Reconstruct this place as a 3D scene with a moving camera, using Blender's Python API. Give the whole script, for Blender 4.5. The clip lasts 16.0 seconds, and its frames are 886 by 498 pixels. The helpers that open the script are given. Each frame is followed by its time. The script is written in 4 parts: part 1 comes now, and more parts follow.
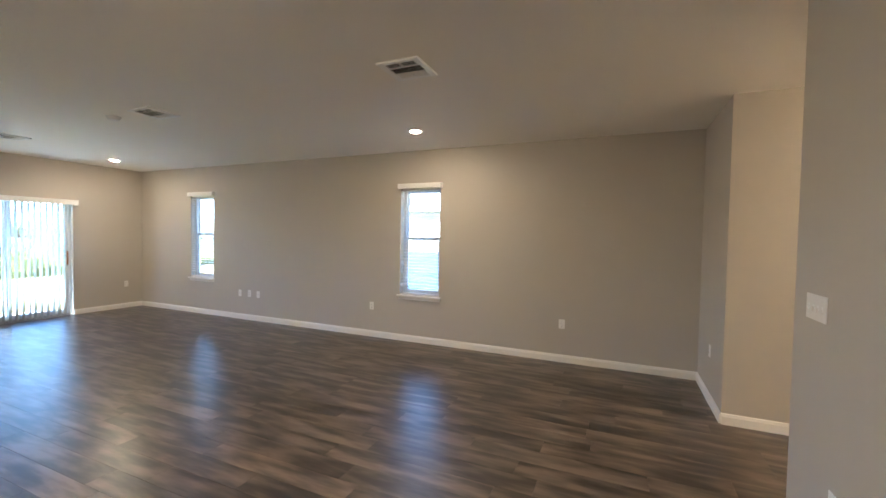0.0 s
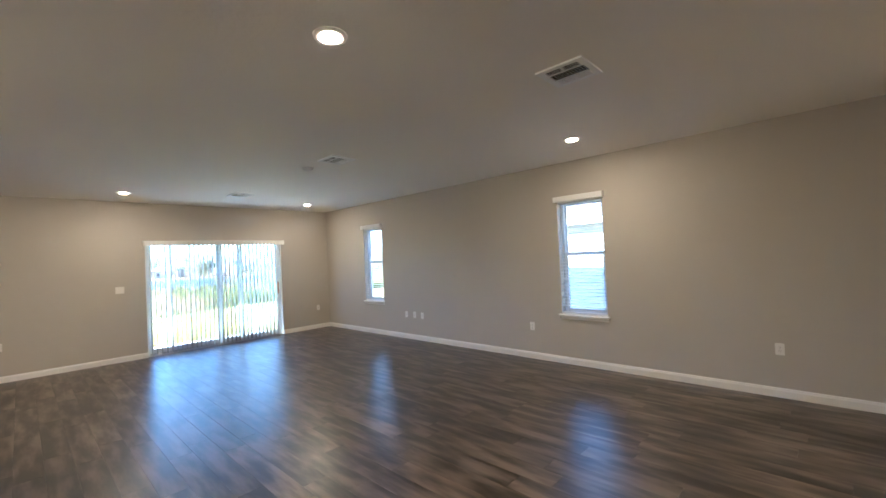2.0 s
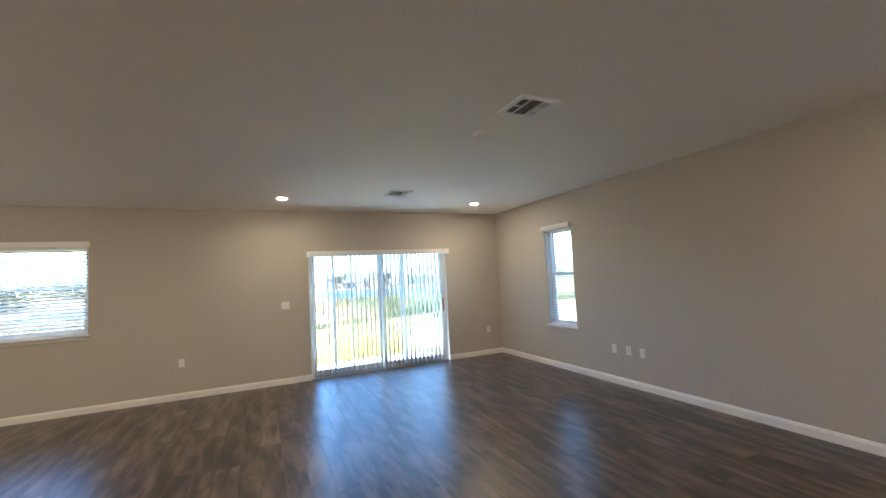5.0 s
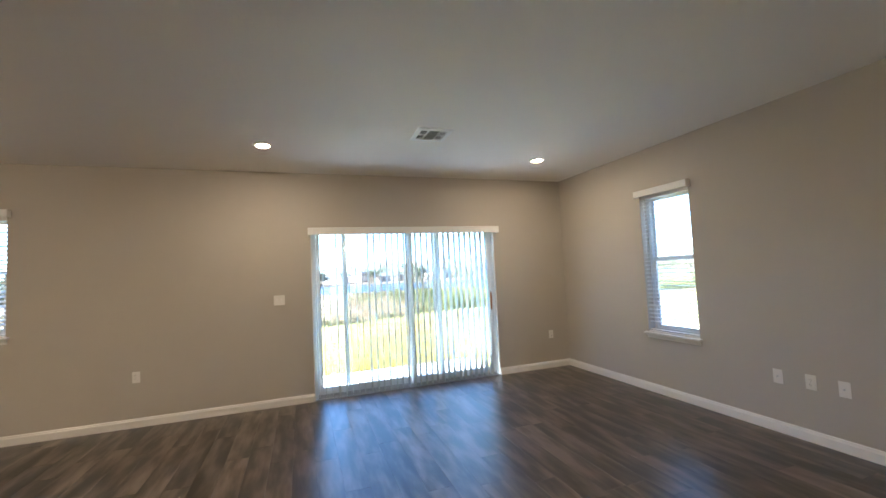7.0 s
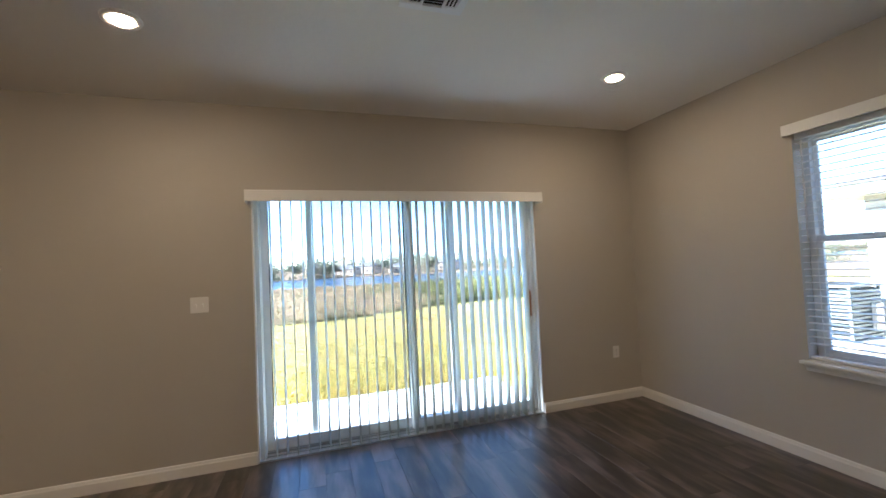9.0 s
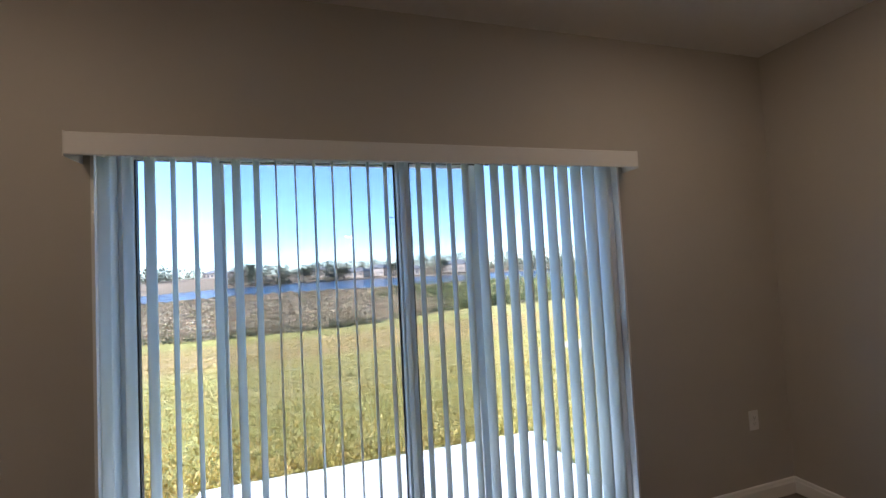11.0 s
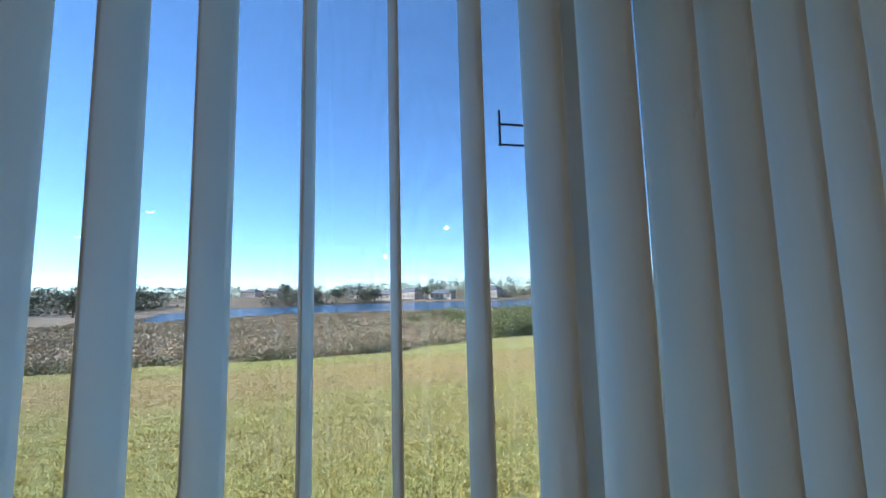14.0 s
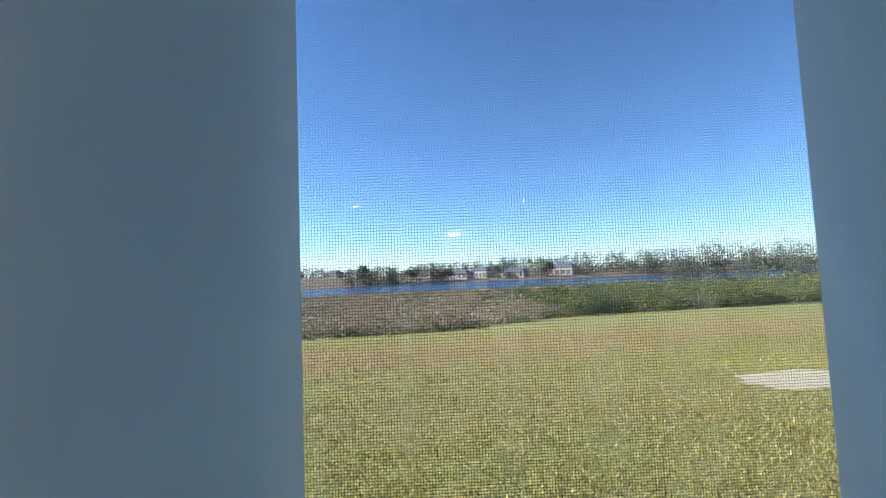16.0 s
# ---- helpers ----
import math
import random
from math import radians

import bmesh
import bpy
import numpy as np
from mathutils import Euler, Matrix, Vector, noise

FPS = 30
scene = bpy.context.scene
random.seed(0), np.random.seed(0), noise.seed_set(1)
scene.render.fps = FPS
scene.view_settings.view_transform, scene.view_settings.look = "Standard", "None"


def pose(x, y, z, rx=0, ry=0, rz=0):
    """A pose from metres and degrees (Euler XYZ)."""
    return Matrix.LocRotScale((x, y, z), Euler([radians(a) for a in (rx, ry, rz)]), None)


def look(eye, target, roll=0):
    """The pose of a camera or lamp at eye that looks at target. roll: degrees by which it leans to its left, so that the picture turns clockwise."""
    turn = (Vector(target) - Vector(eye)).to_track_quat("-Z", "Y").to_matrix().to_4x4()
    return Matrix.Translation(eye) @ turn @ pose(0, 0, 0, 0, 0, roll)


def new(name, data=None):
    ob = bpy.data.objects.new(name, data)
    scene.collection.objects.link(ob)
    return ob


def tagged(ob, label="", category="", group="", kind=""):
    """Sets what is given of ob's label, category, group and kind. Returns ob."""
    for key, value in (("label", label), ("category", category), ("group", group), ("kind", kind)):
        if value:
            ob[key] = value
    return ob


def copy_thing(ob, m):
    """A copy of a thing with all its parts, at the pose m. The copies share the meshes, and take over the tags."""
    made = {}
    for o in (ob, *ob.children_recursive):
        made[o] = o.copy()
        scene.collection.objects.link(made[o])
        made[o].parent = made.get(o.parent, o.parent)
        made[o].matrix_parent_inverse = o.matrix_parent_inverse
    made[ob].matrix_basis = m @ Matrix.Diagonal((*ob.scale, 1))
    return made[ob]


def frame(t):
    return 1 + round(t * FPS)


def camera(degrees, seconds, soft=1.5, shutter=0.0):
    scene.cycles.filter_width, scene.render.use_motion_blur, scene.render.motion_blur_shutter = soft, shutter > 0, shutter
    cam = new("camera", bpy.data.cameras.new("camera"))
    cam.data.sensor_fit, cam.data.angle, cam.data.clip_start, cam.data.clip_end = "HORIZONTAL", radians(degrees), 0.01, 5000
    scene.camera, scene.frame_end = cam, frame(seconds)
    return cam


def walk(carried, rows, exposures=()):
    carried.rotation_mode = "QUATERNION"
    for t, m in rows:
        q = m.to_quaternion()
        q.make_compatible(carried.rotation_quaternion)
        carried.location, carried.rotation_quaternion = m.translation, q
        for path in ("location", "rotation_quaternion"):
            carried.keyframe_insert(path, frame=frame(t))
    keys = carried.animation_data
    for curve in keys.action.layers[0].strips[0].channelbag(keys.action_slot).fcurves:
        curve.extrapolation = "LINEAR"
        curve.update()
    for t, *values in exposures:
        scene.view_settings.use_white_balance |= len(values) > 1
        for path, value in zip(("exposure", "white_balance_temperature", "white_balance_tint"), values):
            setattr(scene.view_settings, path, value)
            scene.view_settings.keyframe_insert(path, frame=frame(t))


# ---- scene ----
from mathutils import noise as mnoise

# ---------------------------------------------------------------- camera
cam = camera(95.1, 16.0)
ROWS = [
    (0, look((-5.352, -9.335, 1.592), (-3.52, -8.536, 1.528), 1.0)),
    (0.5, look((-5.376, -9.328, 1.610), (-3.547, -8.521, 1.580), 0.7)),
    (1, look((-5.436, -9.296, 1.598), (-3.694, -8.313, 1.607), -0.2)),
    (1.5, look((-5.415, -9.248, 1.606), (-3.807, -8.06, 1.623), -1.6)),
    (2, look((-5.329, -9.105, 1.591), (-3.884, -7.723, 1.629), -2.7)),
    (2.5, look((-5.17, -8.924, 1.601), (-3.865, -7.409, 1.662), -3.5)),
    (3, look((-5.094, -8.697, 1.591), (-3.917, -7.082, 1.672), -3.9)),
    (3.5, look((-4.986, -8.329, 1.609), (-3.921, -6.64, 1.72), -3.9)),
    (4, look((-4.839, -7.963, 1.606), (-3.862, -6.222, 1.735), -3.7)),
    (4.5, look((-4.621, -7.623, 1.613), (-3.747, -5.83, 1.75), -3.3)),
    (5, look((-4.465, -7.198, 1.61), (-3.645, -5.379, 1.743), -3.1)),
    (7.5, look((-3.706, -4.882, 1.503), (-3.06, -2.993, 1.614), -2.8)),
    (8, look((-3.562, -4.436, 1.511), (-2.925, -2.543, 1.615), -2.8)),
    (8.5, look((-3.399, -3.978, 1.520), (-2.792, -2.074, 1.596), -2.6)),
    (9, look((-3.263, -3.531, 1.492), (-2.659, -1.626, 1.565), -2.7)),
    (11.5, pose(-2.79, -1.587, 1.562, 92.80, 2.56, -15.40)),
    (12, pose(-2.778, -1.241, 1.545, 94.30, 2.17, -14.78)),
    (12.5, pose(-2.761, -0.958, 1.563, 94.87, 2.50, -14.20)),
    (13, pose(-2.712, -0.689, 1.566, 95.77, 1.94, -13.58)),
    (13.5, pose(-2.721, -0.521, 1.567, 96.07, 1.88, -13.00)),
    (14, pose(-2.745, -0.428, 1.558, 96.06, 1.34, -11.75)),
    (14.5, pose(-2.756, -0.376, 1.562, 95.42, 1.44, -9.68)),
    (15, pose(-2.793, -0.30, 1.545, 94.75, 1.55, -6.86)),
    (15.5, pose(-2.774, -0.098, 1.535, 93.84, 2.71, -4.14)),
    (16, pose(-2.769, -0.055, 1.531, 93.41, 2.3, -1.64)),
]
walk(cam, ROWS, [(0, 4.5, 4900, 5), (1, 4.45, 4750, 5), (3, 4.1, 4700, 5), (4, 4.0, 4700, 5), (5, 4.05, 4850, 5), (7.5, 3.9, 5050, 6), (9, 3.3, 5150, 8), (11.5, 2.15, 5100, 14), (12.5, 2.05, 5050, 12), (13, 2.1, 5000, 9), (14, 2.0, 4950, 6), (15, 1.85, 4950, 6), (16, 1.6, 5150, 8)])

# ---------------------------------------------------------------- world and sun
SUN_EL, SUN_AZ = radians(32), radians(278)   # azimuth clockwise from +y
world = bpy.data.worlds.new("sky")
scene.world = world
world.use_nodes = True
wn = world.node_tree.nodes
sky = wn.new("ShaderNodeTexSky")
sky.sky_type = "NISHITA"
sky.sun_disc = False
sky.sun_elevation, sky.sun_rotation = SUN_EL, SUN_AZ
sky.altitude = 2200
sky.air_density, sky.dust_density, sky.ozone_density = 1.0, 0.0, 1.8
wn["Background"].inputs[1].default_value = 0.095
world.node_tree.links.new(sky.outputs[0], wn["Background"].inputs[0])
sun = new("sun", bpy.data.lights.new("sun", "SUN"))
sun.data.energy, sun.data.angle, sun.data.color = 3.8, radians(0.5), (1.0, 0.94, 0.85)
sd = Vector((math.sin(SUN_AZ) * math.cos(SUN_EL), math.cos(SUN_AZ) * math.cos(SUN_EL), math.sin(SUN_EL)))
sun.matrix_world = look(sd * 30, (0, 0, 0))
CAN_GLOW = 40.0
DOME_GLOW = 13.0

# ---------------------------------------------------------------- materials


def shader(name):
    m = bpy.data.materials.new(name)
    m.use_nodes = True
    nt = m.node_tree
    return m, nt.nodes, nt.links, nt.nodes["Principled BSDF"]


def mix_rgb(n, l, fac, a, b, kind="MIX"):
    node = n.new("ShaderNodeMix")
    node.data_type, node.blend_type = "RGBA", kind
    for sock, v in ((node.inputs[0], fac), (node.inputs[6], a), (node.inputs[7], b)):
        if isinstance(v, (tuple, list)):
            sock.default_value = (*v, 1) if len(v) == 3 else v
        elif isinstance(v, (int, float)):
            sock.default_value = v
        else:
            l.new(v, sock)
    return node.outputs[2]


def noise_tex(n, l, scale, detail=4, rough=0.55, vec=None, stretch=None):
    node = n.new("ShaderNodeTexNoise")
    node.inputs["Scale"].default_value, node.inputs["Detail"].default_value = scale, detail
    node.inputs["Roughness"].default_value = rough
    if vec is None:
        vec = n.new("ShaderNodeTexCoord").outputs["Object"]
    if stretch:
        mp = n.new("ShaderNodeMapping")
        mp.inputs["Scale"].default_value = stretch
        l.new(vec, mp.inputs[0])
        vec = mp.outputs[0]
    l.new(vec, node.inputs["Vector"])
    return node.outputs["Fac"]


def ramp(n, l, fac, stops):
    node = n.new("ShaderNodeValToRGB")
    els = node.color_ramp.elements
    while len(els) < len(stops):
        els.new(0.5)
    for e, (p, c) in zip(els, stops):
        e.position, e.color = p, (*c, 1) if len(c) == 3 else c
    l.new(fac, node.inputs[0])
    return node.outputs[0]


def bump(n, l, bsdf, height, strength, distance):
    b = n.new("ShaderNodeBump")
    b.inputs["Strength"].default_value, b.inputs["Distance"].default_value = strength, distance
    l.new(height, b.inputs["Height"])
    l.new(b.outputs[0], bsdf.inputs["Normal"])


def paint(name, col, rough=0.5, vary=0.06, scale=1.2, grain=60, grain_h=0.001, strength=0.35, metal=0.0):
    m, n, l, p = shader(name)
    big = noise_tex(n, l, scale, 3)
    dark = tuple(c * (1 - vary) for c in col)
    light = tuple(min(1, c * (1 + vary)) for c in col)
    l.new(mix_rgb(n, l, big, dark, light), p.inputs["Base Color"])
    fine = noise_tex(n, l, grain, 4, 0.6)
    rr = n.new("ShaderNodeMapRange")
    rr.inputs[3].default_value, rr.inputs[4].default_value = rough - 0.06, rough + 0.06
    l.new(fine, rr.inputs[0])
    l.new(rr.outputs[0], p.inputs["Roughness"])
    p.inputs["Metallic"].default_value = metal
    bump(n, l, p, fine, strength, grain_h)
    return m


def ceiling_paint():
    m, n, l, p = shader("ceiling knockdown paint")
    blot = noise_tex(n, l, 26, 3, 0.5)
    flat = ramp(n, l, blot, [(0.46, (0, 0, 0)), (0.56, (1, 1, 1))])
    big = noise_tex(n, l, 0.5, 3)
    l.new(mix_rgb(n, l, big, (0.88, 0.85, 0.775), (0.91, 0.88, 0.815)), p.inputs["Base Color"])
    p.inputs["Roughness"].default_value = 0.75
    bump(n, l, p, flat, 0.25, 0.0015)
    return m


def plank_wood(per_island=False):
    m, n, l, p = shader("grey-brown vinyl plank" + (" far" if per_island else ""))
    co = n.new("ShaderNodeTexCoord").outputs["Object"]
    if per_island:
        rnd = n.new("ShaderNodeNewGeometry").outputs["Random Per Island"]
    else:
        rnd = n.new("ShaderNodeObjectInfo").outputs["Random"]
    off = n.new("ShaderNodeVectorMath")
    off.operation = "ADD"
    sc = n.new("ShaderNodeVectorMath")
    sc.operation = "SCALE"
    sc.inputs[0].default_value = (37.0, 91.0, 13.0)
    l.new(rnd, sc.inputs["Scale"])
    l.new(co, off.inputs[0])
    l.new(sc.outputs[0], off.inputs[1])
    v = off.outputs[0]
    streak = noise_tex(n, l, 1.0, 3, 0.5, v, (10, 1.9, 1))
    blot = noise_tex(n, l, 1.0, 3, 0.5, v, (5, 0.8, 1))
    fine = noise_tex(n, l, 1.0, 5, 0.7, v, (160, 6, 1))
    col = ramp(n, l, streak, [(0.36, (0.020, 0.015, 0.012)), (0.45, (0.058, 0.044, 0.035)), (0.54, (0.122, 0.094, 0.074)), (0.66, (0.205, 0.162, 0.130))])
    col = mix_rgb(n, l, 0.15, col, ramp(n, l, blot, [(0.28, (0.042, 0.033, 0.026)), (0.52, (0.082, 0.065, 0.052)), (0.72, (0.165, 0.136, 0.115))]))
    tone = ramp(n, l, rnd, [(0.0, (0.8, 0.8, 0.8)), (0.5, (0.9, 0.9, 0.88)), (1.0, (1.15, 1.13, 1.1))])
    col = mix_rgb(n, l, 1.0, col, tone, "MULTIPLY")
    l.new(col, p.inputs["Base Color"])
    rr = n.new("ShaderNodeMapRange")
    rr.inputs[3].default_value, rr.inputs[4].default_value = 0.26, 0.37
    l.new(blot, rr.inputs[0])
    l.new(rr.outputs[0], p.inputs["Roughness"])
    p.inputs["Specular IOR Level"].default_value = 0.8
    bump(n, l, p, fine, 0.12, 0.0006)
    return m


def glow(name, col, strength):
    m, n, l, p = shader(name)
    p.inputs["Base Color"].default_value = (0.9, 0.9, 0.9, 1)
    p.inputs["Emission Color"].default_value = (*col, 1)
    p.inputs["Emission Strength"].default_value = strength
    return m


def pane_glass():
    m, n, l, p = shader("clear window glass")
    n.remove(p)
    tr, gl, mx = n.new("ShaderNodeBsdfTransparent"), n.new("ShaderNodeBsdfGlossy"), n.new("ShaderNodeMixShader")
    lw = n.new("ShaderNodeLayerWeight")
    lw.inputs[0].default_value = 0.5
    pw = n.new("ShaderNodeMath")
    pw.operation, pw.inputs[1].default_value = "POWER", 5.0
    l.new(lw.outputs["Facing"], pw.inputs[0])
    sc = n.new("ShaderNodeMath")
    sc.operation, sc.inputs[1].default_value, sc.inputs[2].default_value = "MULTIPLY_ADD", 0.9, 0.04
    l.new(pw.outputs[0], sc.inputs[0])
    tr.inputs[0].default_value = (0.97, 0.98, 0.975, 1)
    gl.inputs["Roughness"].default_value = 0.0
    l.new(sc.outputs[0], mx.inputs[0])
    l.new(tr.outputs[0], mx.inputs[1])
    l.new(gl.outputs[0], mx.inputs[2])
    l.new(mx.outputs[0], n["Material Output"].inputs[0])
    return m


def insect_mesh():
    m, n, l, p = shader("dark fibreglass insect mesh")
    p.inputs["Base Color"].default_value = (0.012, 0.013, 0.014, 1)
    p.inputs["Roughness"].default_value = 0.6
    co = n.new("ShaderNodeTexCoord").outputs["Object"]
    sep = n.new("ShaderNodeSeparateXYZ")
    l.new(co, sep.inputs[0])
    lines = []
    for axis in ("X", "Z"):
        mul = n.new("ShaderNodeMath")
        mul.operation, mul.inputs[1].default_value = "MULTIPLY", 1 / 0.0016
        l.new(sep.outputs[axis], mul.inputs[0])
        fr = n.new("ShaderNodeMath")
        fr.operation = "FRACT"
        l.new(mul.outputs[0], fr.inputs[0])
        lt = n.new("ShaderNodeMath")
        lt.operation, lt.inputs[1].default_value = "LESS_THAN", 0.26
        l.new(fr.outputs[0], lt.inputs[0])
        lines.append(lt.outputs[0])
    mxm = n.new("ShaderNodeMath")
    mxm.operation = "MAXIMUM"
    l.new(lines[0], mxm.inputs[0])
    l.new(lines[1], mxm.inputs[1])
    tr, mx = n.new("ShaderNodeBsdfTransparent"), n.new("ShaderNodeMixShader")
    weave = n.new("ShaderNodeMath")
    weave.operation, weave.inputs[1].default_value, weave.inputs[2].default_value = "MULTIPLY_ADD", 0.42, 0.04
    l.new(mxm.outputs[0], weave.inputs[0])
    l.new(weave.outputs[0], mx.inputs[0])
    l.new(tr.outputs[0], mx.inputs[1])
    l.new(p.outputs[0], mx.inputs[2])
    l.new(mx.outputs[0], n["Material Output"].inputs[0])
    return m


def vane_pvc():
    m, n, l, p = shader("white pvc vane")
    big = noise_tex(n, l, 3.0, 3, 0.5, None, (1, 1, 0.15))
    col = mix_rgb(n, l, big, (0.77, 0.82, 0.78), (0.83, 0.87, 0.83))
    l.new(col, p.inputs["Base Color"])
    p.inputs["Roughness"].default_value = 0.42
    fine = noise_tex(n, l, 1.0, 3, 0.5, None, (300, 300, 12))
    bump(n, l, p, fine, 0.1, 0.0005)
    tl, mx = n.new("ShaderNodeBsdfTranslucent"), n.new("ShaderNodeMixShader")
    tl.inputs[0].default_value = (0.86, 0.87, 0.84, 1)
    mx.inputs[0].default_value = 0.45
    l.new(p.outputs[0], mx.inputs[1])
    l.new(tl.outputs[0], mx.inputs[2])
    l.new(mx.outputs[0], n["Material Output"].inputs[0])
    return m


def maths(n, l, op, a, b):
    """One arithmetic node on sockets or numbers."""
    nd = n.new("ShaderNodeMath")
    nd.operation = op
    for i, v in enumerate((a, b)):
        if isinstance(v, (int, float)):
            nd.inputs[i].default_value = v
        else:
            l.new(v, nd.inputs[i])
    return nd.outputs[0]


def lawn_soil():
    """Mown winter lawn: tufts with their small shadows painted in, straw and bare reddish patches, turning into brown
    marsh past the mown edge.
    """
    m, n, l, p = shader("patchy winter lawn")
    a = noise_tex(n, l, 1.0, 4, 0.6, None, (0.10, 0.30, 1))
    b = noise_tex(n, l, 2.6, 5, 0.7)
    c = noise_tex(n, l, 9, 6, 0.8)
    d = noise_tex(n, l, 30, 5, 0.75)
    col = ramp(n, l, a, [(0.36, (0.38, 0.33, 0.05)), (0.45, (0.50, 0.36, 0.09)), (0.54, (0.54, 0.30, 0.14))])
    col = mix_rgb(n, l, 0.35, col, ramp(n, l, b, [(0.36, (0.20, 0.22, 0.04)), (0.52, (0.42, 0.37, 0.13)), (0.68, (0.60, 0.48, 0.26))]))
    # this grain's dark low stop paints in the shadows between tufts
    col = mix_rgb(n, l, 0.5, col, ramp(n, l, c, [(0.40, (0.07, 0.085, 0.015)), (0.5, (0.39, 0.35, 0.07)), (0.62, (0.74, 0.60, 0.25))]))
    col = mix_rgb(n, l, 0.4, col, ramp(n, l, d, [(0.38, (0.05, 0.06, 0.015)), (0.5, (0.42, 0.37, 0.10)), (0.64, (0.85, 0.70, 0.34))]))
    sep = n.new("ShaderNodeSeparateXYZ")
    l.new(n.new("ShaderNodeTexCoord").outputs["Object"], sep.inputs[0])
    right = maths(n, l, "MINIMUM", maths(n, l, "MAXIMUM", maths(n, l, "ADD", sep.outputs["X"], 4.0), 0.0), 14.0)
    edge = maths(n, l, "ADD", maths(n, l, "MULTIPLY", right, 0.56), 22.2)
    past = n.new("ShaderNodeMapRange")
    past.inputs[1].default_value, past.inputs[2].default_value = 0.0, 1.6
    l.new(maths(n, l, "SUBTRACT", sep.outputs["Y"], edge), past.inputs[0])
    # a drier reddish stretch across the middle of the slope
    dry = ramp(n, l, maths(n, l, "ADD", maths(n, l, "MULTIPLY", maths(n, l, "SUBTRACT", sep.outputs["Y"], maths(n, l, "MULTIPLY", right, 0.3)), 0.04), maths(n, l, "MULTIPLY", a, 0.25)), [(0.46, (0, 0, 0)), (0.58, (1, 1, 1)), (0.76, (1, 1, 1)), (0.86, (0, 0, 0))])
    col = mix_rgb(n, l, maths(n, l, "MULTIPLY", dry, 0.45), col, (0.50, 0.27, 0.13))
    marsh = ramp(n, l, b, [(0.34, (0.10, 0.075, 0.045)), (0.5, (0.27, 0.19, 0.115)), (0.66, (0.40, 0.30, 0.19))])
    l.new(mix_rgb(n, l, past.outputs[0], col, marsh), p.inputs["Base Color"])
    p.inputs["Roughness"].default_value = 0.95
    p.inputs["Specular IOR Level"].default_value = 0.1
    bump(n, l, p, c, 1.0, 0.08)
    return m


def leafy(name, stops, rough=0.7):
    m, n, l, p = shader(name)
    rnd = n.new("ShaderNodeNewGeometry").outputs["Random Per Island"]
    col = ramp(n, l, rnd, stops)
    big = noise_tex(n, l, 0.12, 3)
    l.new(mix_rgb(n, l, 1.0, col, ramp(n, l, big, [(0.3, (0.65, 0.7, 0.6)), (0.7, (1.2, 1.15, 1.1))]), "MULTIPLY"), p.inputs["Base Color"])
    p.inputs["Roughness"].default_value = rough
    p.inputs["Specular IOR Level"].default_value = 0.2
    return m


def lake_water():
    m, n, l, p = shader("rippled lake water")
    p.inputs["Base Color"].default_value = (0.012, 0.035, 0.075, 1)
    p.inputs["Roughness"].default_value = 0.12
    w = noise_tex(n, l, 1.0, 4, 0.6, None, (0.5, 1.4, 1))
    bump(n, l, p, w, 0.9, 0.35)
    return m


M_WALL = paint("greige wall paint", (0.485, 0.45, 0.39), 0.6, 0.03, 0.9, 120, 0.0008, 0.3)
M_CEIL = ceiling_paint()
M_TRIM = paint("white semigloss trim paint", (0.80, 0.78, 0.74), 0.35, 0.03, 3, 90, 0.0004, 0.2)
M_VINYL = paint("white vinyl frame", (0.78, 0.80, 0.80), 0.35, 0.03, 4, 150, 0.0003, 0.2)
M_PLATE = paint("white plastic wall plate", (0.80, 0.78, 0.74), 0.32, 0.02, 20, 200, 0.0002, 0.1)
M_DARK = paint("black rubber seal", (0.015, 0.015, 0.016), 0.6, 0.2, 30, 200, 0.0003, 0.3)
M_SLOT = paint("dark slot shadow plastic", (0.03, 0.03, 0.03), 0.6, 0.1, 30, 200, 0.0002, 0.2)
M_BLIND = paint("white faux wood slat", (0.82, 0.82, 0.80), 0.4, 0.03, 6, 120, 0.0003, 0.2)
M_PLANK = plank_wood()
M_PLANK_FAR = plank_wood(True)
M_GLASS = pane_glass()
M_MESH = insect_mesh()
M_VANE = vane_pvc()
M_LED = glow("warm led lens", (1.0, 0.67, 0.37), CAN_GLOW)
M_DOME = glow("warm frosted dome glass", (1.0, 0.66, 0.36), DOME_GLOW)
M_CANRING = paint("white downlight trim", (0.78, 0.76, 0.72), 0.4, 0.02, 10, 100, 0.0002, 0.1)
M_VENT = paint("white enamelled vent steel", (0.90, 0.90, 0.88), 0.4, 0.03, 8, 120, 0.0003, 0.2)
M_DUCT = paint("near-black metal and duct shade", (0.02, 0.02, 0.02), 0.7, 0.2, 8, 60, 0.0005, 0.3)
M_HANDLE = paint("varnished brown wood handle", (0.34, 0.15, 0.055), 0.35, 0.2, 25, 90, 0.0004, 0.3)
M_METAL = paint("dull aluminium", (0.55, 0.56, 0.57), 0.35, 0.05, 12, 150, 0.0003, 0.3, 0.9)
M_WIRE = paint("dark steel wire", (0.06, 0.06, 0.065), 0.4, 0.1, 12, 150, 0.0003, 0.3, 0.7)
M_QUARTZ = paint("pale polished stone", (0.25, 0.247, 0.245), 0.12, 0.22, 160, 300, 0.0001, 0.1)
M_STUCCO = paint("pale exterior stucco", (0.52, 0.50, 0.46), 0.85, 0.05, 1.5, 45, 0.004, 0.6)
M_STUCCO_GREY = paint("pale grey lap siding", (0.40, 0.41, 0.41), 0.8, 0.05, 1.5, 45, 0.003, 0.5)
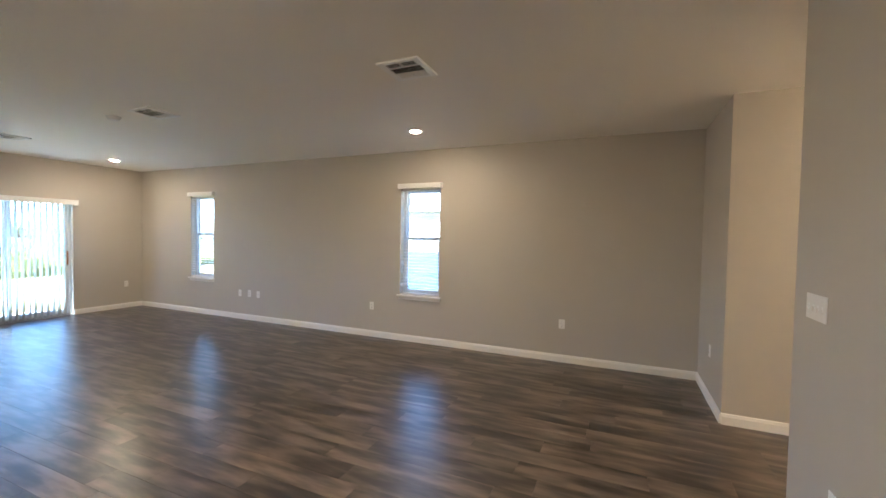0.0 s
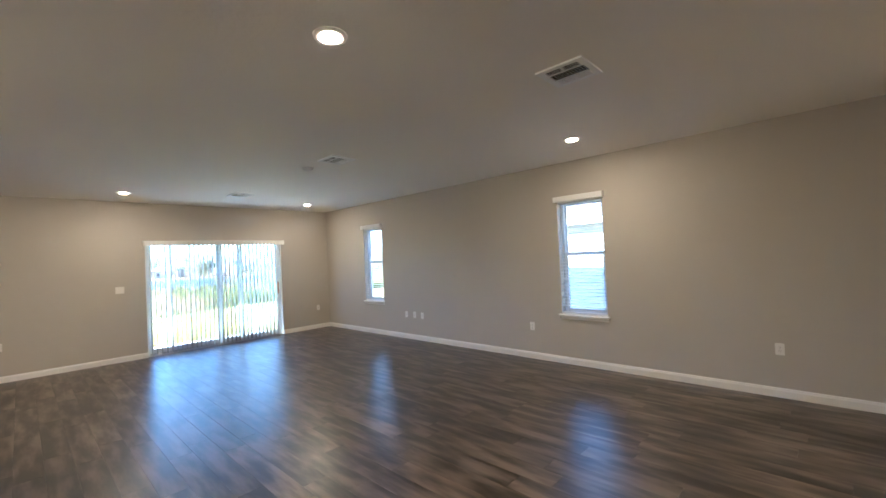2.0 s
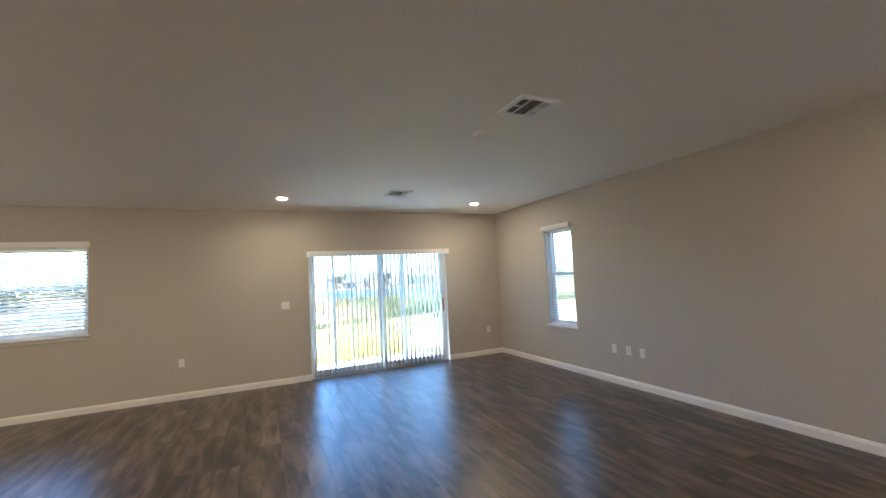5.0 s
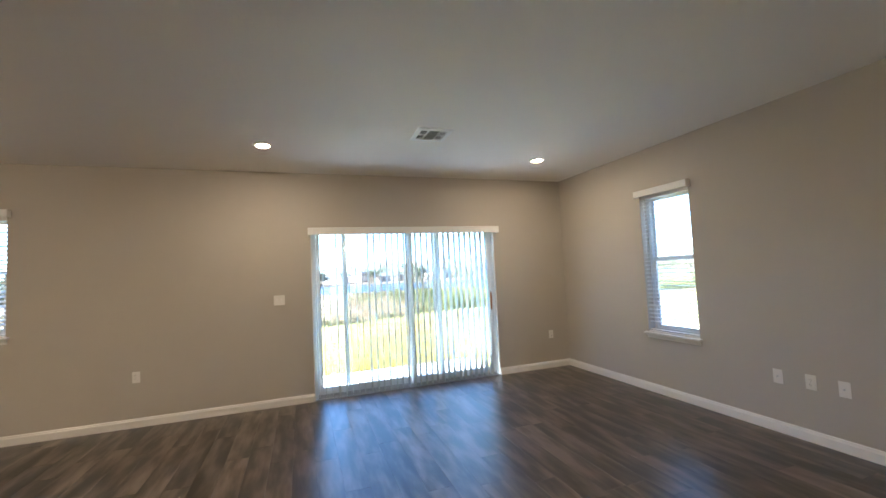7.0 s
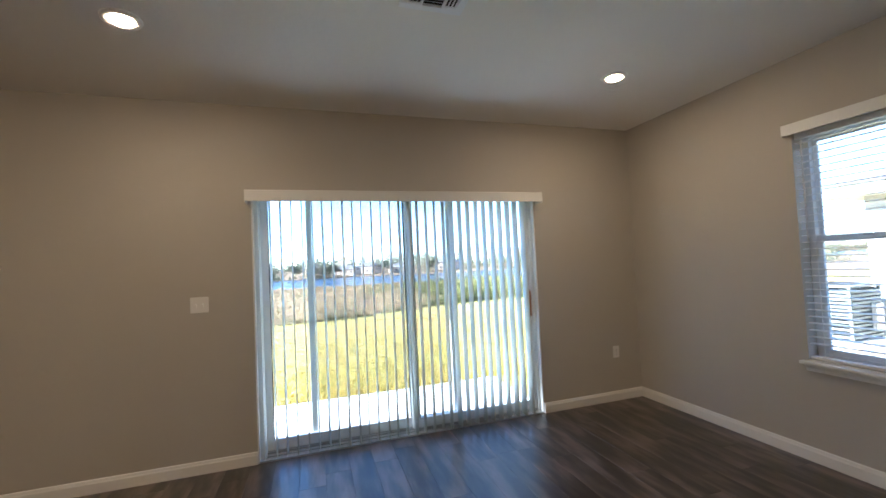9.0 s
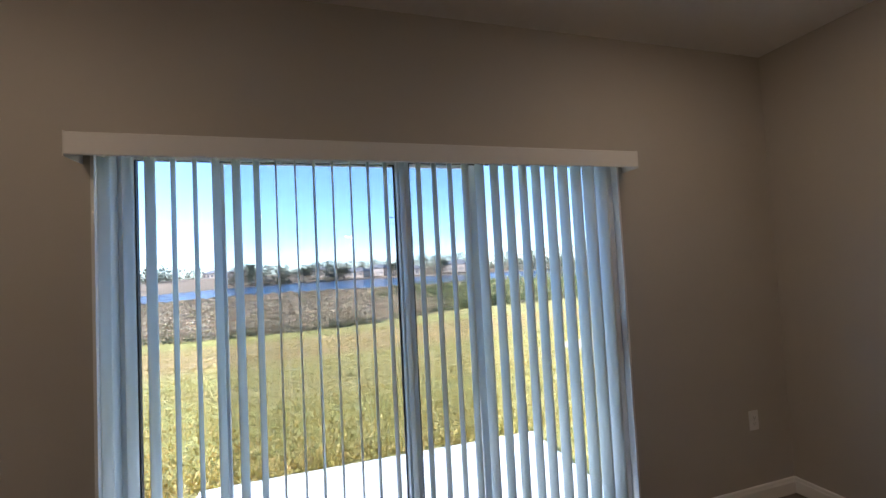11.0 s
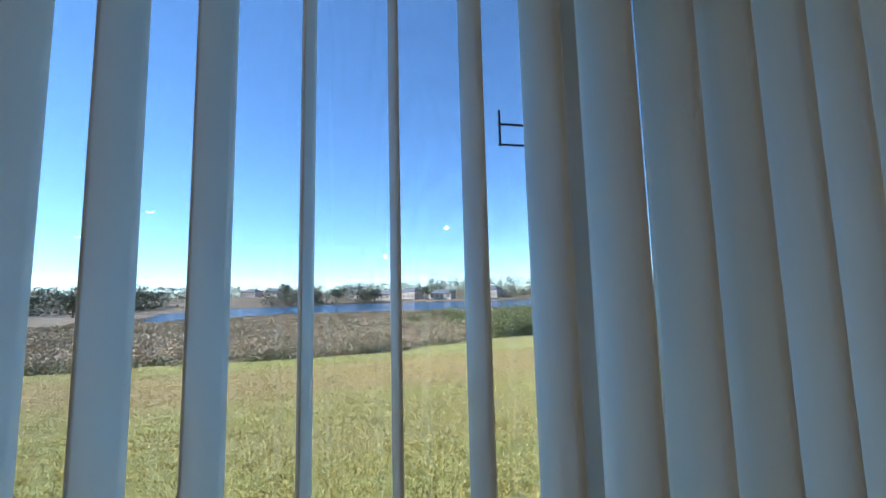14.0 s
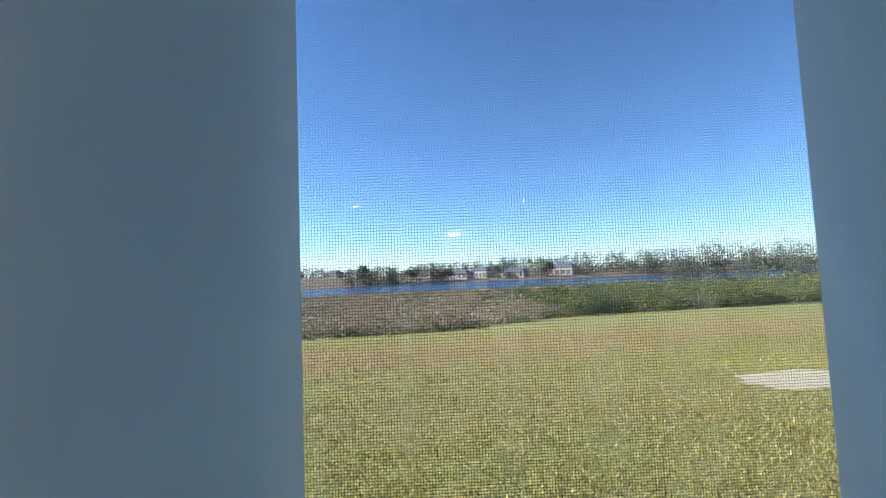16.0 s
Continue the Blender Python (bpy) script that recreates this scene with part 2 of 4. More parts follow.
M_CASING = paint("grey-green enamelled steel casing", (0.20, 0.215, 0.20), 0.5, 0.05, 3, 60, 0.001, 0.3)
M_SIDING = paint("tan weathered siding", (0.50, 0.40, 0.31), 0.85, 0.08, 0.5, 5, 0.004, 0.5)
M_ROOF = paint("weathered grey shingle", (0.16, 0.15, 0.145), 0.9, 0.25, 2.5, 30, 0.006, 0.8)
M_CONC = paint("pale broom-finished concrete", (0.78, 0.76, 0.71), 0.85, 0.10, 1.8, 70, 0.003, 0.6)
M_SAND = paint("pale bare sand", (0.58, 0.44, 0.24), 0.95, 0.15, 2.5, 40, 0.01, 0.7)
M_LAWN = lawn_soil()
M_BLADE = leafy("grass blades", [(0.0, (0.17, 0.16, 0.03)), (0.3, (0.42, 0.33, 0.06)), (0.7, (0.62, 0.45, 0.13)), (1.0, (0.78, 0.58, 0.26))])
M_SCRUB = leafy("dry brown scrub", [(0.0, (0.19, 0.12, 0.07)), (0.4, (0.38, 0.25, 0.145)), (0.75, (0.55, 0.41, 0.25)), (1.0, (0.30, 0.27, 0.10))])
M_SHRUB = leafy("green shrub leaves", [(0.0, (0.055, 0.07, 0.02)), (0.5, (0.14, 0.145, 0.04)), (0.85, (0.27, 0.235, 0.085)), (1.0, (0.36, 0.28, 0.14))])
M_WOODS = leafy("distant tree leaves", [(0.0, (0.06, 0.07, 0.035)), (0.5, (0.13, 0.125, 0.07)), (0.85, (0.21, 0.175, 0.115)), (1.0, (0.29, 0.23, 0.165))])
M_BARK = paint("grey brown bark", (0.13, 0.10, 0.075), 0.9, 0.3, 4, 20, 0.02, 0.8)
M_WATER = lake_water()

# ---------------------------------------------------------------- mesh helpers


def link(name, bm, mat, parent=None, label="", smooth=False):
    me = bpy.data.meshes.new(name)
    bm.normal_update()
    bm.to_mesh(me)
    bm.free()
    me.materials.append(mat)
    if smooth:
        me.polygons.foreach_set("use_smooth", [True] * len(me.polygons))
    ob = new(name, me)
    if parent is not None:
        ob.parent = parent
    if label:
        ob["label"] = label
    return ob


def part(name, bm, mat, parent, label="", smooth=False):
    return link(name, bm, mat, parent, label, smooth)


def thing(name, label, category, group="", kind="", at=(0, 0, 0)):
    e = new(name)
    e.location = at
    return tagged(e, label, category, group, kind)


def box(bm, x0, x1, y0, y1, z0, z1, bev=0.0, segs=2):
    r = bmesh.ops.create_cube(bm, size=1.0)
    vs = r["verts"]
    for v in vs:
        v.co = Vector(((x0 + x1) / 2 + v.co.x * (x1 - x0), (y0 + y1) / 2 + v.co.y * (y1 - y0), (z0 + z1) / 2 + v.co.z * (z1 - z0)))
    if bev > 0:
        es = list({e for v in vs for e in v.link_edges})
        bmesh.ops.bevel(bm, geom=es, offset=bev, segments=segs, profile=0.5, affect="EDGES", clamp_overlap=True)
    return bm


def boxes(*rows, bev=0.0):
    bm = bmesh.new()
    for r in rows:
        box(bm, *r, bev=bev)
    return bm


def slab_with_holes(bm, axis, lo, hi, u0, u1, z0, z1, holes):
    """A wall as real blocks round its openings: axis is its thin axis, holes are (u0, u1, z0, z1)."""
    cuts = sorted({u0, u1, *[h[0] for h in holes], *[h[1] for h in holes]})
    for a, b in zip(cuts[:-1], cuts[1:]):
        gaps = sorted([(h[2], h[3]) for h in holes if h[0] <= a + 1e-6 and h[1] >= b - 1e-6])
        z = z0
        for g0, g1 in gaps + [(z1, z1)]:
            if g0 > z + 1e-6:
                if axis == "x":
                    box(bm, lo, hi, a, b, z, g0)
                else:
                    box(bm, a, b, lo, hi, z, g0)
            z = g1
    bmesh.ops.remove_doubles(bm, verts=bm.verts, dist=1e-5)
    inner = [f for f in bm.faces if any(g is not f and (g.calc_center_median() - f.calc_center_median()).length < 1e-5 for e in f.edges for g in e.link_faces)]
    bmesh.ops.delete(bm, geom=inner, context="FACES")
    return bm


def extrude_profile(points, y0, y1):
    """A moulding: profile points (out from the wall, up) swept along y."""
    bm = bmesh.new()
    a = [bm.verts.new((p[0], y0, p[1])) for p in points]
    b = [bm.verts.new((p[0], y1, p[1])) for p in points]
    k = len(points)
    for i in range(k):
        bm.faces.new((a[i], a[(i + 1) % k], b[(i + 1) % k], b[i]))
    bm.faces.new(a[::-1])
    bm.faces.new(b)
    bmesh.ops.recalc_face_normals(bm, faces=bm.faces)
    return bm


def disc(bm, cx, cy, z0, z1, r0, r1, n=36):
    """A short frustum from radius r0 at z0 to r1 at z1, closed."""
    a = [bm.verts.new((cx + r0 * math.cos(6.28318 * i / n), cy + r0 * math.sin(6.28318 * i / n), z0)) for i in range(n)]
    b = [bm.verts.new((cx + r1 * math.cos(6.28318 * i / n), cy + r1 * math.sin(6.28318 * i / n), z1)) for i in range(n)]
    for i in range(n):
        bm.faces.new((a[i], a[(i + 1) % n], b[(i + 1) % n], b[i]))
    bm.faces.new(a[::-1])
    bm.faces.new(b)
    bmesh.ops.recalc_face_normals(bm, faces=bm.faces)
    return bm


def ring(bm, cx, cy, z, zb, r_in, r_out, n=40):
    """A trim ring with a sloped inner lip."""
    prof = [(r_out, z), (r_out - 0.004, zb), (r_in + 0.006, zb), (r_in, zb + 0.006), (r_in, z)]
    loops = [[bm.verts.new((cx + r * math.cos(6.28318 * i / n), cy + r * math.sin(6.28318 * i / n), h)) for i in range(n)] for r, h in prof]
    for a, b in zip(loops[:-1], loops[1:]):
        for i in range(n):
            bm.faces.new((a[i], a[(i + 1) % n], b[(i + 1) % n], b[i]))
    bmesh.ops.recalc_face_normals(bm, faces=bm.faces)
    return bm


# ---------------------------------------------------------------- the shell
H = 2.84
DOOR = (-3.738, -1.185, 0.0, 2.142)
WIN_A, WIN_B = (-6.95, -6.30, 0.70, 2.30), (-2.215, -1.565, 0.70, 2.30)
WIN_K = (-8.17, -6.67, 1.07, 2.30)
XL, YB, YN = -9.6, -13.4, -10.185
HX, SX = -1.18, -2.672


def wall(name, bm, label="greige painted drywall"):
    return tagged(link(name, bm, M_WALL), label, "wall", kind="structure")


wall("wall_north", slab_with_holes(bmesh.new(), "y", 0.0, 0.2, XL, 0.2, 0.0, H, [DOOR, WIN_K]), "greige drywall round the sliding door and window")
wall("wall_east", slab_with_holes(bmesh.new(), "x", 0.0, 0.2, YN - 0.12, 0.0, 0.0, H, [WIN_A, WIN_B]), "greige drywall with two tall narrow windows")
wall("wall_hall_return", boxes((HX, 0.2, YN - 0.12, YN, 0, H)), "pale greige wall returning beside the hall")
wall("wall_hall_east", boxes((HX, HX + 0.12, YB, YN - 0.12, 0, H)), "greige hall wall in warm lamp light")
wall("wall_south", boxes((XL, SX, YN - 0.12, YN, 0, H)), "greige wall end with switches")
wall("wall_hall_west", boxes((SX - 0.12, SX, YB, YN - 0.12, 0, H)), "plain greige hall wall")
wall("wall_hall_end", boxes((SX - 0.12, HX + 0.12, YB - 0.12, YB, 0, H)), "plain greige wall closing the hall")
wall("wall_west", boxes((XL - 0.12, XL, YN - 0.12, 0.2, 0, H)), "plain greige wall closing the kitchen side")
tagged(link("ceiling", boxes((XL - 0.5, 0.6, YB - 0.3, 0.6, H, H + 0.26)), M_CEIL), "off-white ceiling with light knockdown texture", "ceiling", kind="structure")
# unseen block, added so its shadow edge falls across the neighbour's wall
tagged(link("upper_shade_block", boxes((XL - 0.12, 0.2, YB - 0.1, 0.2, H + 0.26, 4.95)), M_STUCCO), "unseen stucco block added above the ceiling to shade the neighbouring wall", "wall", kind="structure")
floor_base = tagged(link("floor", boxes((XL, 0.0, YB, 0.0, -0.16, -0.005)), M_DARK), "grey-brown vinyl plank floor", "floor", kind="structure")

BASE_PROFILE = [(0, 0), (0.016, 0), (0.016, 0.070), (0.012, 0.078), (0.0095, 0.090), (0.005, 0.096), (0, 0.096)]


def baseboard(a, b):
    """A length of moulded baseboard from a to b along the floor, proud to the left of the way."""
    a, b = Vector((*a, 0)), Vector((*b, 0))
    d = b - a
    bm = extrude_profile([(-u, v) for u, v in BASE_PROFILE], 0, d.length)
    ob = tagged(link("baseboard", bm, M_TRIM), "white painted moulded baseboard along the wall", "baseboard", "baseboards", "structure")
    ob.matrix_world = Matrix.Translation(a) @ Matrix.Rotation(math.atan2(d.y, d.x) - math.pi / 2, 4, "Z")
    return ob


baseboard((0, YN), (0, 0))
baseboard((0, 0), (DOOR[1], 0))
baseboard((DOOR[0], 0), (XL, 0))
baseboard((HX, YN), (0, YN))
baseboard((HX, YB), (HX, YN))
baseboard((XL, YN), (SX, YN))
baseboard((SX, YN), (SX, YB))

# ---------------------------------------------------------------- sliding door
DX0, DX1, DZ = DOOR[0], DOOR[1], DOOR[3]
MID = -2.445
door = thing("door_1", "white two-panel sliding patio door with insect screen", "sliding door", kind="structure")
part("head", boxes((DX0, DX1, 0.05, 0.17, DZ - 0.022, DZ), bev=0.003), M_VINYL, door)
for x0, x1 in ((DX0, DX0 + 0.045), (DX1 - 0.045, DX1)):
    part("jamb", boxes((x0, x1, 0.05, 0.17, 0.0, DZ - 0.022), bev=0.003), M_VINYL, door)
sill = part("track", boxes((DX0, DX1, 0.0, 0.2, -0.3, 0.012), (DX0 + 0.045, DX1 - 0.045, 0.05, 0.18, 0.012, 0.022), (DX0 + 0.045, DX1 - 0.045, 0.085, 0.09, 0.022, 0.036), (DX0 + 0.045, DX1 - 0.045, 0.135, 0.14, 0.022, 0.036), bev=0.001), M_METAL, door, "dull metal threshold track")
part("drywall_return", boxes((DX0, DX0 + 0.012, 0.0, 0.05, 0, DZ), (DX1 - 0.012, DX1, 0.0, 0.05, 0, DZ), (DX0 + 0.012, DX1 - 0.012, 0.0, 0.05, DZ - 0.012, DZ)), M_TRIM, door, "white painted return")


def door_panel(x0, x1, y, w=0.062):
    z0, z1 = 0.036, DZ - 0.024
    p = part("panel_frame", boxes((x0, x0 + w, y, y + 0.036, z0, z1), (x1 - w, x1, y, y + 0.036, z0, z1), (x0 + w, x1 - w, y, y + 0.036, z1 - 0.025, z1), (x0 + w, x1 - w, y, y + 0.036, z0, z0 + 0.085), bev=0.003), M_VINYL, door)
    part("gasket", boxes((x0 + w, x0 + w + 0.006, y + 0.004, y + 0.03, z0 + 0.085, z1 - 0.025), (x1 - w - 0.006, x1 - w, y + 0.004, y + 0.03, z0 + 0.085, z1 - 0.025), (x0 + w + 0.006, x1 - w - 0.006, y + 0.004, y + 0.03, z1 - 0.0257, z1 - 0.025)), M_DARK, p, "black rubber glazing seal")
    part("pane", boxes((x0 + w + 0.006, x1 - w - 0.006, y + 0.015, y + 0.021, z0 + 0.085, z1 - 0.0257)), M_GLASS, p, "clear glass pane")
    return p


fixed = door_panel(DX0 + 0.045, MID + 0.03, 0.112)
slider = door_panel(MID - 0.03, DX1 - 0.045, 0.062)
hb = bmesh.new()
box(hb, DX1 - 0.092, DX1 - 0.068, 0.018, 0.042, 0.94, 1.19, 0.008, 3)
handle = part("handle", hb, M_HANDLE, slider, "brown wooden pull handle", True)
part("handle_plate", boxes((DX1 - 0.1, DX1 - 0.06, 0.058, 0.0615, 0.92, 1.21), (DX1 - 0.086, DX1 - 0.074, 0.04, 0.06, 0.955, 0.975), (DX1 - 0.086, DX1 - 0.074, 0.04, 0.06, 1.155, 1.175), bev=0.001), M_METAL, slider, "metal handle plate")
# the insect screen stands partly slid behind both panels
SCR0, SCR1 = -3.33, -2.01
screen = part("screen_frame", boxes((SCR0, SCR0 + 0.045, 0.158, 0.176, 0.036, DZ - 0.0225), (SCR1 - 0.045, SCR1, 0.158, 0.176, 0.036, DZ - 0.0225), (SCR0 + 0.045, SCR1 - 0.045, 0.158, 0.176, DZ - 0.05, DZ - 0.0225), (SCR0 + 0.045, SCR1 - 0.045, 0.158, 0.176, 0.036, 0.11), bev=0.002), M_VINYL, door, "white screen door frame")
part("screen_mesh", boxes((SCR0 + 0.045, SCR1 - 0.045, 0.1668, 0.1672, 0.11, DZ - 0.05)), M_MESH, screen, "dark insect mesh")
# small wire clip on the outside of the meeting stile
clip = bmesh.new()
CX, CZ = -2.525, 1.826
for r in ((CX, CX + 0.09, 0.165, 0.168, CZ - 0.003, CZ), (CX, CX + 0.09, 0.165, 0.168, CZ - 0.037, CZ - 0.034), (CX, CX + 0.003, 0.162, 0.165, CZ - 0.039, CZ + 0.02), (CX + 0.067, CX + 0.07, 0.162, 0.165, CZ - 0.04, CZ + 0.003)):
    box(clip, *r)
tagged(link("wire_clip", clip, M_WIRE, ), "small dark wire clip outside the door stile", "clip")

# ---------------------------------------------------------------- vertical blind
blind = thing("vertical_blind", "white vertical blind with vanes turned open", "blind")
vx0, vx1 = -3.762, -1.16
vb = bmesh.new()
VALANCE = [(-0.125, 2.049), (-0.118, 2.045), (-0.114, 2.049), (-0.114, 2.130), (-0.0, 2.130), (-0.0, 2.136), (-0.118, 2.136), (-0.125, 2.129)]
a = [vb.verts.new((vx0, p[0], p[1])) for p in VALANCE]
b = [vb.verts.new((vx1, p[0], p[1])) for p in VALANCE]
for i in range(8):
    vb.faces.new((a[i], a[(i + 1) % 8], b[(i + 1) % 8], b[i]))
vb.faces.new(a[::-1])
vb.faces.new(b)
bmesh.ops.recalc_face_normals(vb, faces=vb.faces)
part("valance", vb, M_TRIM, blind, "white boxed valance")
for x0, x1 in ((vx0 - 0.004, vx0), (vx1, vx1 + 0.004)):
    part("valance_return", boxes((x0, x1, -0.126, 0.0, 2.040, 2.138), bev=0.001), M_TRIM, blind)
part("headrail", boxes((vx0 + 0.03, vx1 - 0.03, -0.057, -0.003, 2.088, 2.122), bev=0.002), M_VINYL, blind)


def vane_mesh(width=0.089, height=2.04, curve=0.007, segs=8, thick=0.0011):
    bm = bmesh.new()
    rows = []
    for side in (0, 1):
        col = []
        for i in range(segs + 1):
            u = i / segs * 2 - 1
            yy = u * width / 2
            xx = -curve * (1 - u * u) + side * thick
            col.append([bm.verts.new((xx, yy, z)) for z in (-height, -height / 2, 0.0)])
        rows.append(col)
    for side in (0, 1):
        for i in range(segs):
            for j in (0, 1):
                q = (rows[side][i][j], rows[side][i + 1][j], rows[side][i + 1][j + 1], rows[side][i][j + 1])
                bm.faces.new(q if side else q[::-1])
    for i in (0, segs):
        for j in (0, 1):
            bm.faces.new((rows[0][i][j], rows[0][i][j + 1], rows[1][i][j + 1], rows[1][i][j]))
    for j in (0, 2):
        for i in range(segs):
            bm.faces.new((rows[0][i][j], rows[1][i][j], rows[1][i + 1][j], rows[0][i + 1][j]))
    bmesh.ops.recalc_face_normals(bm, faces=bm.faces)
    return bm


vane = part("vane", vane_mesh(), M_VANE, blind, "", True)
vane_data = vane.data
hanger = part("vane_hanger", boxes((-0.004, 0.004, -0.012, 0.012, -0.012, 0.02), bev=0.001), M_VINYL, blind)
# how far each vane stands turned from square to the door, from its left end to its right end
TURNS = (-4, -3, -5, 6, 5, -7, -11, -8, 6, 3, -3.5, 0, -2.5, -1, 3, 7, 2, 0, -2.5, 2.5, 10, 6, 6.5, 2, 3, 4, 5, 6, 8, 8)
rng = random.Random(4)
for i, turn in enumerate(TURNS):
    x = -2.549 + 0.0806 * (i - 14) + rng.uniform(-0.002, 0.002)
    sway = rng.uniform(-0.12, 0.12)
    if i == 0:
        ob, hg = vane, hanger
    else:
        ob, hg = new("vane", vane_data), new("vane_hanger", hanger.data)
        ob.parent = hg.parent = blind
    ob.matrix_basis = pose(x, -0.035, 2.075, 0, sway, turn)
    hg.matrix_basis = pose(x, -0.035, 2.075, 0, 0, turn)

# ---------------------------------------------------------------- windows
def frame_of(bm, u0, u1, z0, z1, t, d0, d1, bev=0.002):
    """A rectangular frame in the plane of a window built along x, at depth d0 to d1."""
    for r in ((u0, u0 + t, d0, d1, z0, z1), (u1 - t, u1, d0, d1, z0, z1), (u0 + t, u1 - t, d0, d1, z0, z0 + t), (u0 + t, u1 - t, d0, d1, z1 - t, z1)):
        box(bm, *r, bev=bev)
    return bm


def window(name, w, h, mid, label):
    """A single-hung window in its opening, local x along the wall, y outwards, z from the opening's foot."""
    e = thing(name, label, "window", kind="structure")
    fr = part("window_frame", frame_of(bmesh.new(), -w / 2, w / 2, 0, h, 0.04, 0.10, 0.17), M_VINYL, e)
    up = part("upper_sash", frame_of(bmesh.new(), -w / 2 + 0.04, w / 2 - 0.04, mid - 0.02, h - 0.04, 0.03, 0.138, 0.158), M_VINYL, e)
    part("pane", boxes((-w / 2 + 0.07, w / 2 - 0.07, 0.146, 0.150, mid + 0.01, h - 0.07)), M_GLASS, up, "clear glass pane")
    lo = part("lower_sash", frame_of(bmesh.new(), -w / 2 + 0.04, w / 2 - 0.04, 0.04, mid + 0.02, 0.034, 0.108, 0.134), M_VINYL, e)
    part("pane", boxes((-w / 2 + 0.074, w / 2 - 0.074, 0.119, 0.123, 0.074, mid - 0.014)), M_GLASS, lo, "clear glass pane")
    part("sash_lock", boxes((-0.025, 0.025, 0.096, 0.108, mid + 0.006, mid + 0.02), bev=0.003), M_METAL, lo, "small metal sash lock")
    s = bmesh.new()
    box(s, -w / 2 - 0.035, w / 2 + 0.035, -0.05, 0.0, -0.022, 0.0, 0.006)
    part("window_sill", s, M_TRIM, e, "white projecting sill")
    part("inner_sill", boxes((-w / 2, w / 2, 0.0, 0.1, 0.0, 0.006)), M_TRIM, e)
    ap = extrude_profile([(0, -0.022), (0.03, -0.022), (0.027, -0.034), (0.016, -0.05), (0.012, -0.07), (0, -0.07)], -w / 2 - 0.012, w / 2 + 0.012)
    bmesh.ops.transform(ap, matrix=Matrix.Rotation(-math.pi / 2, 4, "Z"), verts=ap.verts)
    part("apron", ap, M_TRIM, e, "moulded apron under the sill")
    return e


def slat_mesh(w, depth=0.05):
    bm = bmesh.new()
    rows = []
    for s, off in ((0, 0.0), (1, 0.0028)):
        rows.append([[bm.verts.new((x, -depth / 2 + depth * i / 4, 0.0025 * (1 - (i / 2 - 1) ** 2) + off)) for i in range(5)] for x in (-w / 2, w / 2)])
    for i in range(4):
        bm.faces.new((rows[1][0][i], rows[1][1][i], rows[1][1][i + 1], rows[1][0][i + 1]))
        bm.faces.new((rows[0][0][i + 1], rows[0][1][i + 1], rows[0][1][i], rows[0][0][i]))
        for sd in (0, 1):
            bm.faces.new((rows[0][sd][i], rows[0][sd][i + 1], rows[1][sd][i + 1], rows[1][sd][i]))
    for i in (0, 4):
        bm.faces.new((rows[0][0][i], rows[0][1][i], rows[1][1][i], rows[1][0][i]))
    bmesh.ops.recalc_face_normals(bm, faces=bm.faces)
    return bm


def slat_blind(w, h, tilt, pitch=0.047, label="white slatted blind lowered in front of a window"):
    e = thing("window_blind", label, "blind", "window blinds")
    v = bmesh.new()
    box(v, -w / 2 - 0.03, w / 2 + 0.03, -0.062, -0.05, h - 0.02, h + 0.058, 0.004)
    part("valance", v, M_BLIND, e)
    for x0, x1 in ((-w / 2 - 0.03, -w / 2 - 0.018), (w / 2 + 0.018, w / 2 + 0.03)):
        part("valance_return", boxes((x0, x1, -0.05, 0.0, h - 0.02, h + 0.058), bev=0.002), M_BLIND, e)
    part("headrail", boxes((-w / 2 + 0.005, w / 2 - 0.005, 0.015, 0.06, h - 0.045, h - 0.004), bev=0.002), M_BLIND, e)
    n = int((h - 0.11) / pitch)
    sm = None
    for i in range(n):
        z = h - 0.075 - i * pitch
        if sm is None:
            ob = part("slat", slat_mesh(w - 0.012), M_BLIND, e)
            sm = ob.data
        else:
            ob = new("slat", sm)
            ob.parent = e
        ob.matrix_basis = pose(0, 0.035, z, tilt, 0, 0)
    part("bottom_rail", boxes((-w / 2 + 0.006, w / 2 - 0.006, 0.012, 0.058, 0.012, 0.03), bev=0.004), M_BLIND, e)
    for x in (-w * 0.36, w * 0.36):
        for y in (0.0115, 0.0585):
            part("ladder_cord", boxes((x - 0.0012, x + 0.0012, y - 0.001, y + 0.001, 0.02, h - 0.045)), M_BLIND, e)
    wand = bmesh.new()
    disc(wand, -w / 2 + 0.05, 0.006, h - 0.75, h - 0.06, 0.004, 0.004, 8)
    part("wand", wand, M_PLATE, e, "thin clear tilt wand")
    return e


def at_east(e, yc, z):
    e.matrix_world = pose(0, yc, z, 0, 0, -90)


def at_north(e, xc, z):
    e.matrix_world = pose(xc, 0, z)


wa = window("window_1", 0.65, 1.60, 0.845, "tall white single-hung window facing the neighbouring house")
at_east(wa, -6.625, 0.70)
ba = slat_blind(0.65, 1.60, 4)
at_east(ba, -6.625, 0.70)
wb = window("window_2", 0.65, 1.60, 0.845, "tall white single-hung window facing an air conditioner")
at_east(wb, -1.89, 0.70)
bb = slat_blind(0.65, 1.60, 2)
at_east(bb, -1.89, 0.70)
wk = window("window_3", 1.50, 1.23, 0.65, "wide white single-hung window overlooking the lake")
at_north(wk, -7.42, 1.07)
bk = slat_blind(1.50, 1.23, 24)
at_north(bk, -7.42, 1.07)

# ---------------------------------------------------------------- wall plates
def plate_base(w, h):
    bm = bmesh.new()
    box(bm, -w / 2, w / 2, -0.006, 0.0, -h / 2, h / 2, 0.003, 2)
    return bm


